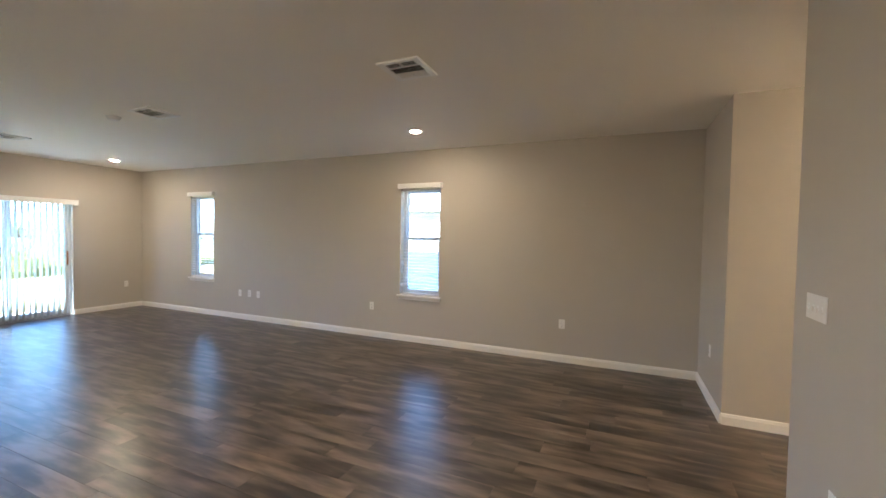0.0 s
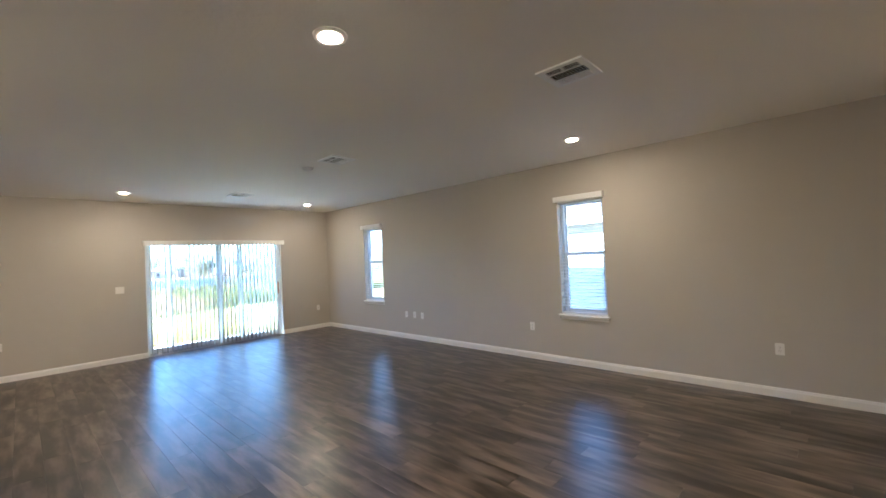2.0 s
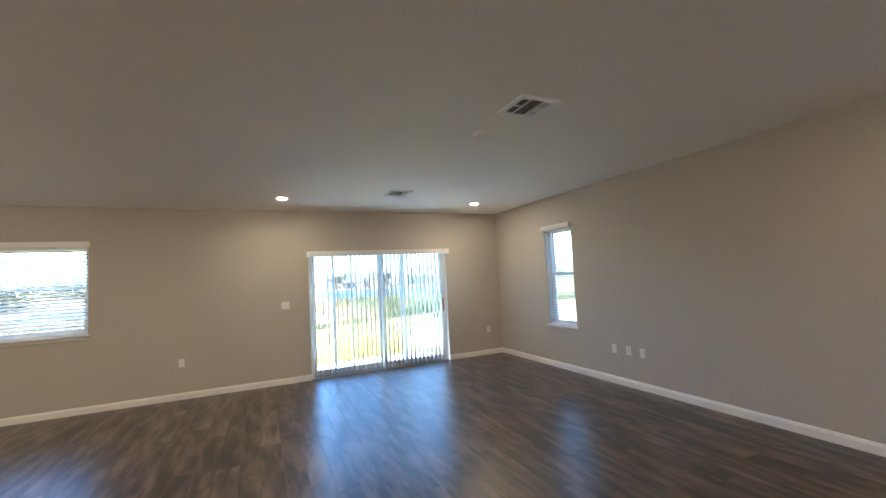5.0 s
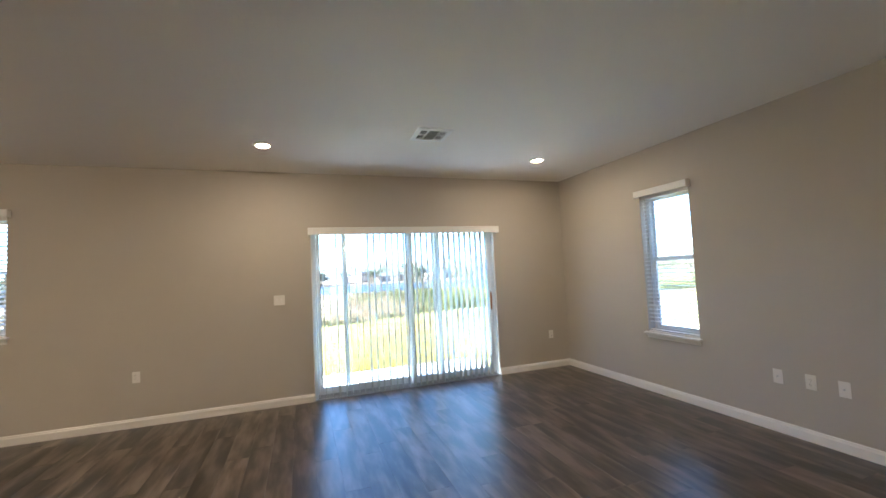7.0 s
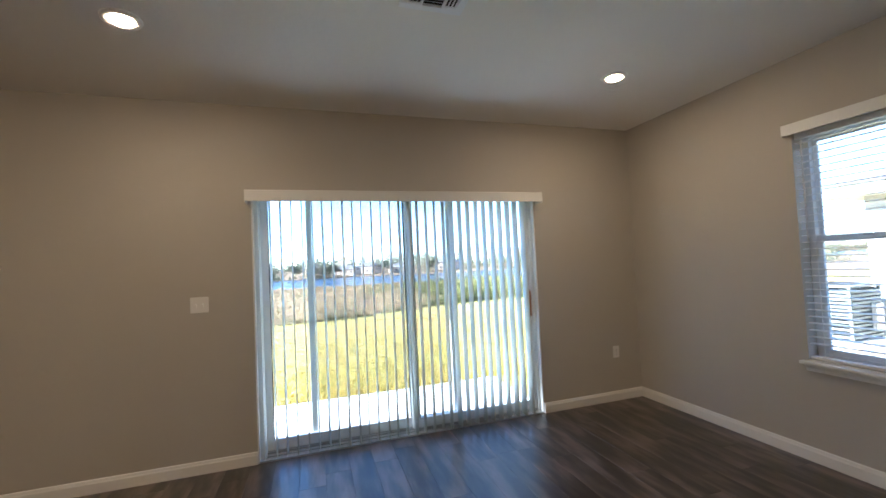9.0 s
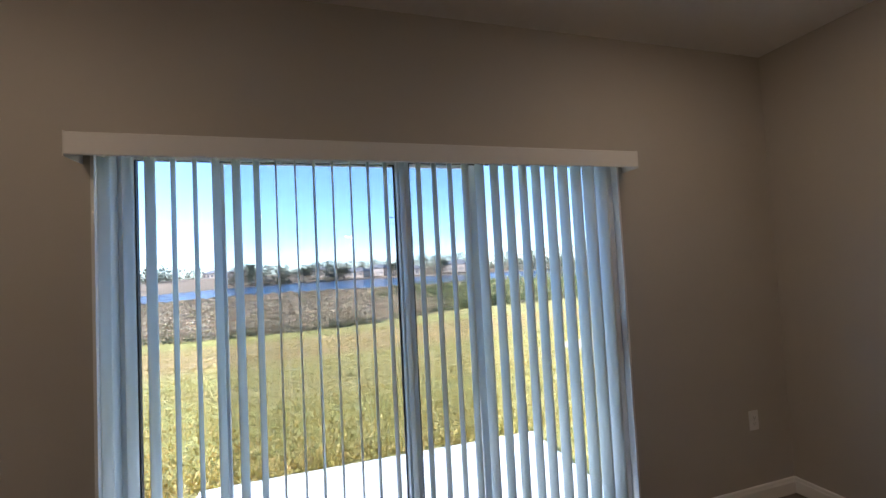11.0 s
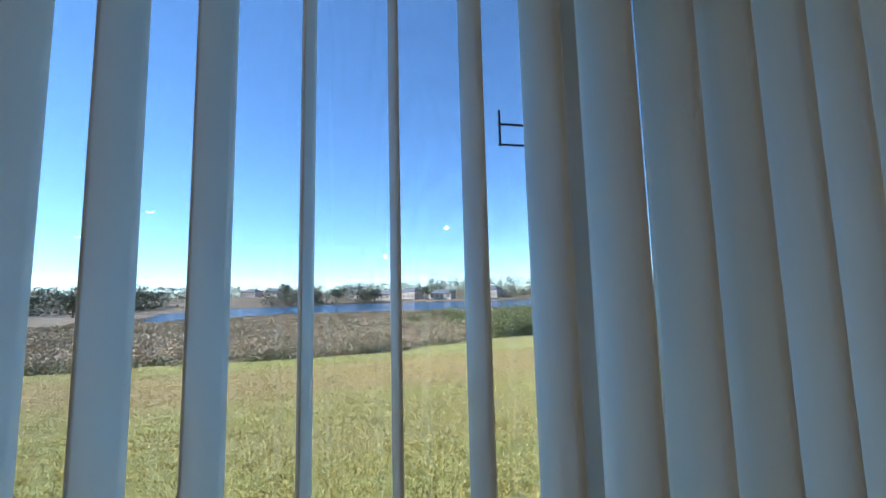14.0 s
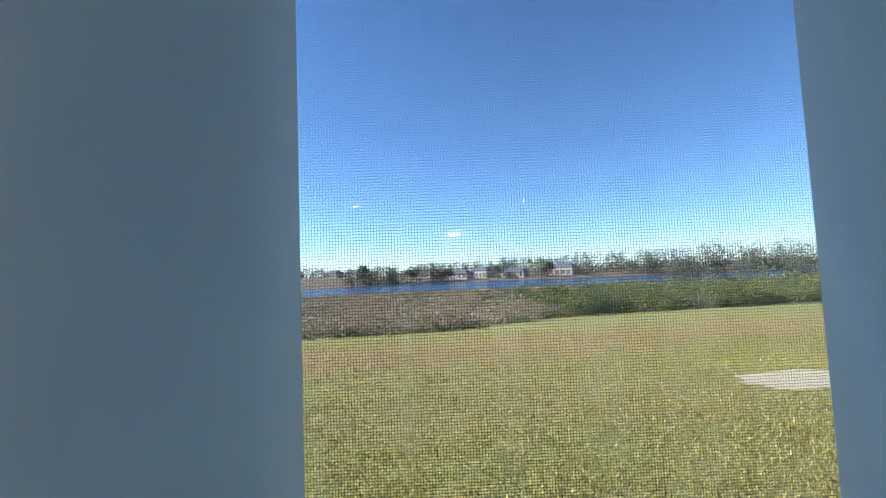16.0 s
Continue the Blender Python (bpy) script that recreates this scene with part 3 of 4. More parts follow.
def outlet(name="outlet", label="white duplex outlet plate on the wall"):
    e = thing(name, label, "outlet", "outlets")
    part("plate", plate_base(0.075, 0.12), M_PLATE, e)
    for z in (-0.02, 0.02):
        f = part("socket_face", boxes((-0.017, 0.017, -0.009, -0.006, z - 0.0145, z + 0.0145), bev=0.003), M_PLATE, e)
        part("slot", boxes((-0.0085, -0.0065, -0.0094, -0.009, z - 0.004, z + 0.007), (0.0065, 0.0085, -0.0094, -0.009, z - 0.003, z + 0.006), (-0.002, 0.002, -0.0094, -0.009, z - 0.0105, z - 0.0065)), M_SLOT, f, "dark outlet slots")
    part("screw", boxes((-0.003, 0.003, -0.0075, -0.006, -0.003, 0.003), bev=0.001), M_METAL, e)
    return e


def jack_plate():
    e = thing("jack_plate", "white wall plate with a round cable jack", "wall plate", "media plates")
    part("plate", plate_base(0.075, 0.12), M_PLATE, e)
    b = bmesh.new()
    disc(b, 0, 0, 0, 0.012, 0.006, 0.0045, 12)
    bmesh.ops.transform(b, matrix=Matrix.Translation((0, -0.006, 0)) @ Matrix.Rotation(math.pi / 2, 4, "X"), verts=b.verts)
    part("jack", b, M_METAL, e, "threaded metal jack")
    return e


def switch_plate(gangs, w, label):
    e = thing("light_switch", label, "switch", "light switches")
    part("plate", plate_base(w, 0.12), M_PLATE, e)
    for i in range(gangs):
        x = (i - (gangs - 1) / 2) * 0.046
        part("toggle", boxes((x - 0.0055, x + 0.0055, -0.014, -0.006, -0.018, 0.002), bev=0.002), M_PLATE, e)
        part("toggle_slot", boxes((x - 0.0075, x + 0.0075, -0.0066, -0.0058, -0.013, 0.013)), M_VENT, e, "slot round the toggle")
    return e


o = outlet()
o.matrix_world = pose(0, -5.80, 0.483, 0, 0, -90)
copy_thing(o, pose(0, -8.68, 0.49, 0, 0, -90))
copy_thing(o, pose(0, -3.161, 0.482, 0, 0, -90))
copy_thing(o, pose(-0.31, 0, 0.495))
copy_thing(o, pose(-5.575, 0, 0.532))
copy_thing(o, pose(-0.632, YN, 0.50, 0, 0, 180))
copy_thing(o, pose(-3.17, YN, 0.48, 0, 0, 180))
j = jack_plate()
j.matrix_world = pose(0, -2.92, 0.478, 0, 0, -90)
copy_thing(j, pose(0, -3.377, 0.477, 0, 0, -90))
s2 = switch_plate(2, 0.125, "white two-gang switch plate beside the patio door")
s2.matrix_world = pose(-4.115, 0, 1.265)
s4 = switch_plate(4, 0.21, "white four-gang switch plate on the wall end")
s4.matrix_world = pose(-2.935, YN, 1.289, 0, 0, 180)

# ---------------------------------------------------------------- ceiling fittings
def downlight():
    e = thing("downlight", "round white recessed downlight glowing warm", "ceiling light", "ceiling downlights")
    part("trim_ring", ring(bmesh.new(), 0, 0, 0.0, -0.014, 0.056, 0.092), M_CANRING, e, "", True)
    bm = bmesh.new()
    bmesh.ops.create_uvsphere(bm, u_segments=28, v_segments=16, radius=0.056)
    bmesh.ops.delete(bm, geom=[v for v in bm.verts if v.co.z > 0.001], context="VERTS")
    for v in bm.verts:
        v.co.z = v.co.z * 0.2 - 0.012
    part("lens", bm, M_LED, e, "glowing warm lens", True)
    return e


dl = downlight()
dl.location = (-1.03, -7.065, H)
# the last three are unseen, guessed lamps added to brighten the kitchen side
for x, y in ((-4.12, -7.165), (-1.065, -1.07), (-4.176, -1.088), (-5.72, -5.9), (-8.2, -6.0), (-8.2, -8.6), (-5.9, -8.9)):
    copy_thing(dl, pose(x, y, H))


def dome_light():
    e = thing("ceiling_light", "round frosted ceiling light glowing warm", "ceiling light", "dome lights")
    part("canopy", disc(bmesh.new(), 0, 0, -0.03, 0.0, 0.15, 0.155), M_CANRING, e, "", True)
    bm = bmesh.new()
    bmesh.ops.create_uvsphere(bm, u_segments=28, v_segments=14, radius=0.17)
    bmesh.ops.delete(bm, geom=[v for v in bm.verts if v.co.z > 0.01], context="VERTS")
    for v in bm.verts:
        v.co.z = v.co.z * 0.6 - 0.03
    part("shade", bm, M_DOME, e, "glowing frosted glass", True)
    return e


dome = dome_light()
dome.location = (-7.9, -3.3, H)
copy_thing(dome, pose(-1.95, -12.9, H))


def ceiling_vent(label):
    e = thing("ceiling_vent", label, "air vent", "ceiling vents")
    w = 0.17
    # no hole in the ceiling: a near-black sheet paints the shade behind the louvres
    part("duct", boxes((-0.135, 0.135, -0.135, 0.135, -0.003, -0.0005)), M_DUCT, e, "near-black sheet for the shade inside the duct")
    fr = bmesh.new()
    for r in ((-w, w, -w, -0.128), (-w, w, 0.128, w), (-w, -0.128, -0.128, 0.128), (0.128, w, -0.128, 0.128)):
        box(fr, *r, -0.014, 0.0, 0.003)
    part("frame", fr, M_VENT, e)
    part("divider", boxes((-0.06, -0.052, -0.128, 0.128, -0.013, -0.002), (0.052, 0.06, -0.128, 0.128, -0.013, -0.002)), M_VENT, e)

    def louvre(x0, x1, y0, y1, axis, lean):
        bm = bmesh.new()
        lx, ly = x1 - x0, y1 - y0
        box(bm, -lx / 2, lx / 2, -ly / 2, ly / 2, -0.0008, 0.0008)
        ob = part("slat", bm, M_VENT, e)
        ob.matrix_basis = pose((x0 + x1) / 2, (y0 + y1) / 2, -0.0085, lean if axis == "x" else 0, lean if axis == "y" else 0, 0)

    for i in range(12):
        y = -0.117 + i * 0.0213
        louvre(-0.052, 0.052, y - 0.0046, y + 0.0046, "x", 40)
    for sx, lean in ((-1, -38), (1, 38)):
        for i in range(4):
            x = sx * (0.0645 + i * 0.0195)
            for y0, y1 in ((-0.118, -0.007), (0.007, 0.118)):
                louvre(x - 0.004, x + 0.004, y0, y1, "y", lean)
        part("bay_bar", boxes((min(sx * 0.06, sx * 0.128), max(sx * 0.06, sx * 0.128), -0.007, 0.007, -0.0125, -0.004)), M_VENT, e)
        for sy in (-1, 1):
            part("bay_bar", boxes((min(sx * 0.06, sx * 0.128), max(sx * 0.06, sx * 0.128), min(sy * 0.118, sy * 0.128), max(sy * 0.118, sy * 0.128), -0.0125, -0.004)), M_VENT, e)
    return e


cv = ceiling_vent("square white steel ceiling vent with three-way louvres")
cv.matrix_world = pose(-2.65, -7.84, H)
copy_thing(cv, pose(-2.62, -4.79, H))
copy_thing(cv, pose(-2.64, -1.70, H))
sm_det = thing("smoke_detector", "round white smoke detector on the ceiling", "smoke detector", at=(-2.685, -4.19, H))
part("base", disc(bmesh.new(), 0, 0, -0.012, 0.0, 0.068, 0.072), M_PLATE, sm_det, "", True)
part("cover", disc(bmesh.new(), 0, 0, -0.036, -0.012, 0.05, 0.064), M_PLATE, sm_det)
part("test_button", disc(bmesh.new(), 0.02, 0, -0.039, -0.036, 0.01, 0.012, 16), M_VENT, sm_det)

# ---------------------------------------------------------------- kitchen island
def arc_edge(y):
    t = (y + 6.6) / 2.45
    return -5.505 - 0.30 * t * t


isl = thing("kitchen_island", "pale grey painted kitchen island base", "island")
IY0, IY1 = -8.3, -4.5
body = boxes((-6.55, -5.92, IY0, IY1, 0.1, 0.885), bev=0.004)
part("body", body, M_WALL, isl, "greige painted back panel")
part("plinth", boxes((-6.5, -5.95, IY0 + 0.03, IY1 - 0.03, 0.0, 0.1)), M_TRIM, isl, "white base trim")
for i in range(3):
    y0 = IY0 + 0.08 + i * 1.24
    part("panel", boxes((-5.92, -5.912, y0, y0 + 1.14, 0.16, 0.82), bev=0.003), M_WALL, isl)
ct = bmesh.new()
prof = []
ys = [-8.4 + i * (4.28 / 40) for i in range(41)]
outer = [(arc_edge(y), y) for y in ys]
for z in (0.888, 0.893, 0.925, 0.93):
    ins = 0.004 if z in (0.888, 0.93) else 0.0
    prof.append([ct.verts.new((x - ins, y, z)) for x, y in outer] + [ct.verts.new((-6.62, ys[-1], z)), ct.verts.new((-6.62, ys[0], z))])
m_ = len(prof[0])
for a, b in zip(prof[:-1], prof[1:]):
    for i in range(m_):
        ct.faces.new((a[i], a[(i + 1) % m_], b[(i + 1) % m_], b[i]))
ct.faces.new(prof[-1])
ct.faces.new(prof[0][::-1])
bmesh.ops.recalc_face_normals(ct, faces=ct.faces)
tagged(link("countertop", ct, M_QUARTZ), "pale polished stone countertop with a bowed edge on the island", "countertop")

# ---------------------------------------------------------------- outdoors: ground and lake
LAKE_Z = -3.2


def near_shore(x):
    return float(np.interp(x, (-62, -46, -30, -14, 4, 40, 75, 110, 300), (148, 93, 104, 114, 109, 105, 99, 112, 150)))


def far_shore(x):
    return float(np.interp(x, (-62, -41, -10, 28, 67, 110, 300), (149, 192, 208, 216, 200, 192, 200)))


def ground_z(x, y):
    if y < 2:
        z = -0.2
    else:
        n0, f0 = near_shore(x), far_shore(x)
        if y < 24:
            z = -0.2 - 0.075 * (y - 2)
        elif y < n0 + 2:
            z = -1.85 - 1.45 * (y - 24) / (n0 - 22)
        elif y < f0 - 2:
            z = -4.0
        else:
            z = -3.25 + min((y - f0 + 2) * 0.06, 4.5)
    if y > 2.2:
        z += 0.06 * mnoise.noise((x * 0.3, y * 0.3, 0)) * min(1, (y - 2.2) / 3)
    return z


def spaced(stops):
    out = []
    for a0, b0, step in stops:
        v = a0
        while v < b0 - 1e-6:
            out.append(v)
            v += step
    return out + [stops[-1][1]]


gx = spaced([(-2500, -400, 300), (-400, -80, 20), (-80, -24, 4), (-24, 24, 0.8), (24, 80, 4), (80, 400, 20), (400, 2500, 300)])
gy = spaced([(-2500, -100, 400), (-100, 0, 10), (0, 30, 0.8), (30, 80, 2), (80, 560, 6), (560, 700, 35), (700, 2500, 300)])
nx, ny = len(gx), len(gy)
gv = [(x, y, ground_z(x, y)) for y in gy for x in gx]
gf = [(j_ * nx + i, j_ * nx + i + 1, (j_ + 1) * nx + i + 1, (j_ + 1) * nx + i) for j_ in range(ny - 1) for i in range(nx - 1)]
gme = bpy.data.meshes.new("ground")
gme.from_pydata(gv, [], gf)
gme.polygons.foreach_set("use_smooth", [True] * len(gf))
gme.materials.append(M_LAWN)
tagged(new("ground", gme), "patchy green and tan lawn sloping to a lake", "ground", kind="structure")
wbm = bmesh.new()
wv = [wbm.verts.new(c) for c in ((-700, 40, LAKE_Z), (700, 40, LAKE_Z), (700, 520, LAKE_Z), (-700, 520, LAKE_Z))]
wbm.faces.new(wv)
tagged(link("water", wbm, M_WATER), "blue rippled lake water under a clear sky", "lake", kind="structure")
pb = bmesh.new()
box(pb, -3.85, -0.95, 0.2, 1.72, -0.26, -0.1, 0.015)
tagged(link("patio", pb, M_CONC), "pale concrete patio slab outside the sliding door", "patio", kind="structure")
SAND = (3.9, 6.9, 1.35, 0.72)
sb = bmesh.new()
cen = sb.verts.new((SAND[0], SAND[1], ground_z(SAND[0], SAND[1]) + 0.045))
rim = []
for i in range(36):
    an = 6.28318 * i / 36
    rr_ = 1 + 0.3 * mnoise.noise((math.cos(an) * 2.3, math.sin(an) * 2.3, 5))
    px_, py_ = SAND[0] + SAND[2] * rr_ * math.cos(an), SAND[1] + SAND[3] * rr_ * math.sin(an)
    rim.append(sb.verts.new((px_, py_, ground_z(px_, py_) + 0.012)))
for i in range(36):
    sb.faces.new((cen, rim[i], rim[(i + 1) % 36]))


def on_sand(x, y):
    return ((x - SAND[0]) / SAND[2]) ** 2 + ((y - SAND[1]) / SAND[3]) ** 2 < 0.95


tagged(link("sand_patch", sb, M_SAND), "low bare patch of pale sand in the lawn", "sand", kind="stuff")


# ---------------------------------------------------------------- plants
def quads_object(name, verts, faces, mat):
    me = bpy.data.meshes.new(name)
    me.from_pydata(verts, [], faces)
    me.materials.append(mat)
    return new(name, me)


def grass():
    r = random.Random(11)
    vs, fs = [], []
    for _ in range(70000):
        y = 0.25 + 24 * r.random() ** 1.7
        x = -2.0 + (r.random() - 0.5) * (7 + 1.9 * y)
        if -3.85 < x < -0.9 and y < 1.8:
            continue
        if on_sand(x, y):
            continue
        if mnoise.noise((x * 0.5, y * 0.5, 3)) < -0.35 and r.random() < 0.7:
            continue
        z = ground_z(x, y) - 0.01
        h = r.uniform(0.015, 0.05) * (1 + 0.5 * mnoise.noise((x * 0.8, y * 0.8, 9)))
        w = r.uniform(0.006, 0.013) * (1 + y * 0.03)
        an, ln = r.uniform(0, 6.283), r.uniform(0.0, 0.05)
        la = r.uniform(0, 6.283)
        k = len(vs)
        dx, dy = w * math.cos(an), w * math.sin(an)
        vs += [(x - dx, y - dy, z), (x + dx, y + dy, z), (x + ln * math.cos(la), y + ln * math.sin(la), z + h)]
        fs.append((k, k + 1, k + 2))
    for _ in range(22000):
        y = 2.0 + 20 * r.random() ** 1.3
        x = -2.0 + (r.random() - 0.5) * (5 + 1.9 * y)
        if mnoise.noise((x * 0.45, y * 0.45, 6)) < -0.55 or on_sand(x, y):
            continue
        z = ground_z(x, y) - 0.01
        for _b in range(8):
            bx, by = x + r.gauss(0, 0.06), y + r.gauss(0, 0.06)
            an, la, ln = r.uniform(0, 6.283), r.uniform(0, 6.283), r.uniform(0.01, 0.06)
            w, h = r.uniform(0.005, 0.010), r.uniform(0.02, 0.06)
            k = len(vs)
            vs += [(bx - w * math.cos(an), by - w * math.sin(an), z), (bx + w * math.cos(an), by + w * math.sin(an), z), (bx + ln * math.cos(la), by + ln * math.sin(la), z + h)]
            fs.append((k, k + 1, k + 2))
    ob = quads_object("grass", vs, fs, M_BLADE)
    tagged(ob, "short patchy green and straw lawn grass", "grass", kind="stuff")


def lawn_edge(x):
    return float(np.interp(x, (-40, -17, -8, -2.6, 2.4, 5.7, 10.7, 25, 60), (20.5, 21.5, 22.2, 23.4, 26.6, 28.9, 30.2, 32, 34))) + 0.7 * mnoise.noise((x * 0.35, 0, 2))


def clump(r, vs, fs, x, y, z, rad, h, leaves, size):
    """A cloud of small leaf quads on a rough dome."""
    for _ in range(leaves):
        an, u = r.uniform(0, 6.283), r.random()
        rr2 = rad * math.sqrt(r.random()) * (1 - 0.55 * u * u)
        c = (x + rr2 * math.cos(an), y + rr2 * math.sin(an), z + h * u * (1 - 0.35 * (rr2 / rad) ** 2))
        s = size * r.uniform(0.5, 1.3)
        d1 = Vector((r.gauss(0, 1), r.gauss(0, 1), r.gauss(0, 0.7))).normalized() * s
        d2 = d1.orthogonal().normalized() * s * r.uniform(0.35, 0.7)
        k = len(vs)
        c = Vector(c)
        vs += [tuple(c - d1), tuple(c + d2), tuple(c + d1), tuple(c - d2)]
        fs.append((k, k + 1, k + 2, k + 3))


def scrub():
    r = random.Random(21)
    vb_, fb_, vg_, fg_ = [], [], [], []
    for _ in range(2900):
        x = r.uniform(-52, 60)
        e = lawn_edge(x)
        y = e + (near_shore(x) - 2 - e) * r.random() ** 1.9
        z = ground_z(x, y)
        low = max(0.4, 1.1 - (y - 30) / 75)
        right = (x - 1) / 14 + 0.9 * mnoise.noise((x * 0.16, y * 0.16, 7))
        if right > 0.45 and y < 75:
            h = r.choice((0.5, 0.9, 1.3, 2.2)) * r.uniform(0.75, 1.1) * low * (1.1 if x > 8 else 1.0)
            clump(r, vg_, fg_, x, y, z, r.uniform(0.5, 1.5), h, 170, 0.05 + y * 0.001)
        elif r.random() < 0.06 and y < 45:
            clump(r, vg_, fg_, x, y, z, r.uniform(0.4, 0.9), r.uniform(0.8, 1.5), 150, 0.05)
        else:
            h = r.uniform(0.35, 1.15) * low
            clump(r, vb_, fb_, x, y, z, r.uniform(0.5, 1.6), h, 130, 0.04 + y * 0.001)
    for _ in range(260):
        x = r.uniform(-25, 24)
        y = lawn_edge(x) + r.uniform(-0.6, 0.6)
        clump(r, vg_, fg_, x, y, ground_z(x, y), r.uniform(0.25, 0.6), r.uniform(0.2, 0.5), 30, 0.06)
    tagged(quads_object("scrub", vb_, fb_, M_SCRUB), "dry brown scrub between the lawn and the lake", "scrub", kind="stuff")
    tagged(quads_object("shrubs", vg_, fg_, M_SHRUB), "green and olive shrubs along the lawn edge", "shrubs", kind="stuff")


def far_woods():
    r = random.Random(31)
    vs, fs = [], []
    for _ in range(1900):
        x = r.uniform(-400, 460)
        f0 = far_shore(x)
        y = f0 + 4 + 190 * r.random() ** 1.9
        h = r.uniform(5.5, 9.0) * (1 + 0.4 * mnoise.noise((x * 0.03, y * 0.03, 1))) * (1 + max(0, x) / 260)
        if mnoise.noise((x * 0.02, y * 0.015, 4)) < -0.25:
            h *= 0.4
        if any(abs(x - hx) < 8 and f0 < y < hy + 5 for hx, hy in ((14, 232), (27, 236), (44, 226), (70, 222), (-52, 262), (-66, 266))):
            continue
        z = ground_z(x, y)
        clump(r, vs, fs, x, y, z, r.uniform(2.5, 6.0), h, 80, 0.55)
    for _ in range(90):
        x, y = r.uniform(52, 150), r.uniform(60, 98)
        clump(r, vs, fs, x, y, ground_z(x, y), r.uniform(1.5, 3.5), r.uniform(3.0, 5.5), 170, 0.3)
    tagged(quads_object("far_woods", vs, fs, M_WOODS), "low grey-brown woods on the far shore of the lake", "woods", kind="stuff")


grass()
scrub()
far_woods()


def tree(x, y, h, crown_r, label):
    z = ground_z(x, y)
    e = thing("tree", label, "tree", "far shore trees", at=(x, y, z))
    t = bmesh.new()
    disc(t, 0, 0, 0, h * 0.55, 0.32, 0.14, 10)
    for i in range(5):
        an = i * 1.257
        mt = Matrix.Translation((0, 0, h * (0.32 + 0.05 * i))) @ Matrix.Rotation(an, 4, "Z") @ Matrix.Rotation(0.9, 4, "Y")
        q = bmesh.new()
        disc(q, 0, 0, 0, h * 0.28, 0.11, 0.04, 6)
        bmesh.ops.transform(q, matrix=mt, verts=q.verts)
        tmp = bpy.data.meshes.new("limb")
        q.to_mesh(tmp)
        q.free()
        t.from_mesh(tmp)
        bpy.data.meshes.remove(tmp)
    part("trunk", t, M_BARK, e)
    r = random.Random(int(x * 7 + y))
    vs, fs = [], []
    for i in range(11):
        an, rr3 = r.uniform(0, 6.283), crown_r * 0.6 * math.sqrt(r.random())
        clump(r, vs, fs, rr3 * math.cos(an), rr3 * math.sin(an), h * r.uniform(0.32, 0.62), crown_r * 0.5, h * 0.36, 70, 0.4)
    c = quads_object("crown", vs, fs, M_WOODS)
    c.parent = e
    return e


for x, y, h, cr in ((-40, 222, 9.5, 3.4), (6, 216, 7.5, 4.2), (33, 222, 8.0, 4.4), (58, 210, 8.5, 4.6), (-70, 120, 5.5, 3.0), (-78, 128, 6.0, 3.4), (-14, 214, 7.5, 4.0), (82, 120, 7.0, 4.5), (96, 118, 8.0, 5.0)):
    tree(x, y, h, cr, "dark broad-crowned tree standing on the far shore")


def far_house(x, y, w, d, h, turn, mat, label):
    z = ground_z(x, y)
    e = thing("house", label, "house", "far shore houses", at=(x, y, z))
    e.rotation_euler = (0, 0, radians(turn))
    part("wall", boxes((-w / 2, w / 2, -d / 2, d / 2, -0.6, h)), mat, e)
    rf = bmesh.new()
    o_ = 0.5
    b4 = [rf.verts.new(c) for c in ((-w / 2 - o_, -d / 2 - o_, h), (w / 2 + o_, -d / 2 - o_, h), (w / 2 + o_, d / 2 + o_, h), (-w / 2 - o_, d / 2 + o_, h))]
    t2 = [rf.verts.new((-w / 4, 0, h + d * 0.28)), rf.verts.new((w / 4, 0, h + d * 0.28))]
    for f in ((b4[0], b4[1], t2[1], t2[0]), (b4[2], b4[3], t2[0], t2[1]), (b4[1], b4[2], t2[1]), (b4[3], b4[0], t2[0]), (b4[3], b4[2], b4[1], b4[0])):
        rf.faces.new(f)
    part("roof", rf, M_ROOF, e)
    for i in range(4):
        xw = -w / 2 + w * (i + 0.5) / 4
        part("window", boxes((xw - 0.6, xw + 0.6, -d / 2 - 0.06, -d / 2, 0.9, 2.1)), M_SLOT, e, "dark window")
    return e


for row in ((14, 232, 13, 8, 3.0, -38), (27, 236, 12, 8, 4.2, -45), (44, 226, 13, 8, 3.0, -34), (70, 222, 14, 9, 4.2, -42), (-52, 262, 11, 7, 3.0, -28), (-66, 266, 11, 7, 3.0, -32), (-4, 246, 12, 8, 3.4, -40)):
    far_house(*row, M_SIDING, "tan lakeside house with a grey shingle roof")

# ---------------------------------------------------------------- the neighbouring house
nb = thing("neighbouring_house", "white stucco neighbouring house with a grey hip roof", "house")
NX, NY0, NY1 = 6.3, -18.0, 1.15
part("wall", slab_with_holes(bmesh.new(), "x", NX, NX + 0.2, NY0, NY1, -0.3, 2.36, [(-6.25, -5.05, 0.75, 2.1)]), M_STUCCO, nb)
part("end_wall", boxes((NX + 0.2, 17, NY1 - 0.2, NY1, -0.3, 2.36), (16.8, 17, NY0, NY1 - 0.2, -0.3, 2.36)), M_STUCCO, nb)
part("soffit", boxes((NX - 0.42, 17.4, NY0 - 0.4, NY1 + 0.42, 2.36, 2.40)), M_TRIM, nb, "white soffit")
part("fascia", boxes((NX - 0.45, NX - 0.42, NY0, NY1 + 0.45, 2.35, 2.56), (NX - 0.42, 17.4, NY1 + 0.42, NY1 + 0.45, 2.35, 2.56), bev=0.004), M_TRIM, nb, "white fascia board")
rf = bmesh.new()
e4 = [rf.verts.new(c) for c in ((NX - 0.5, NY0, 2.56), (NX - 0.5, NY1 + 0.5, 2.56), (17.6, NY1 + 0.5, 2.56), (17.6, NY0, 2.56))]
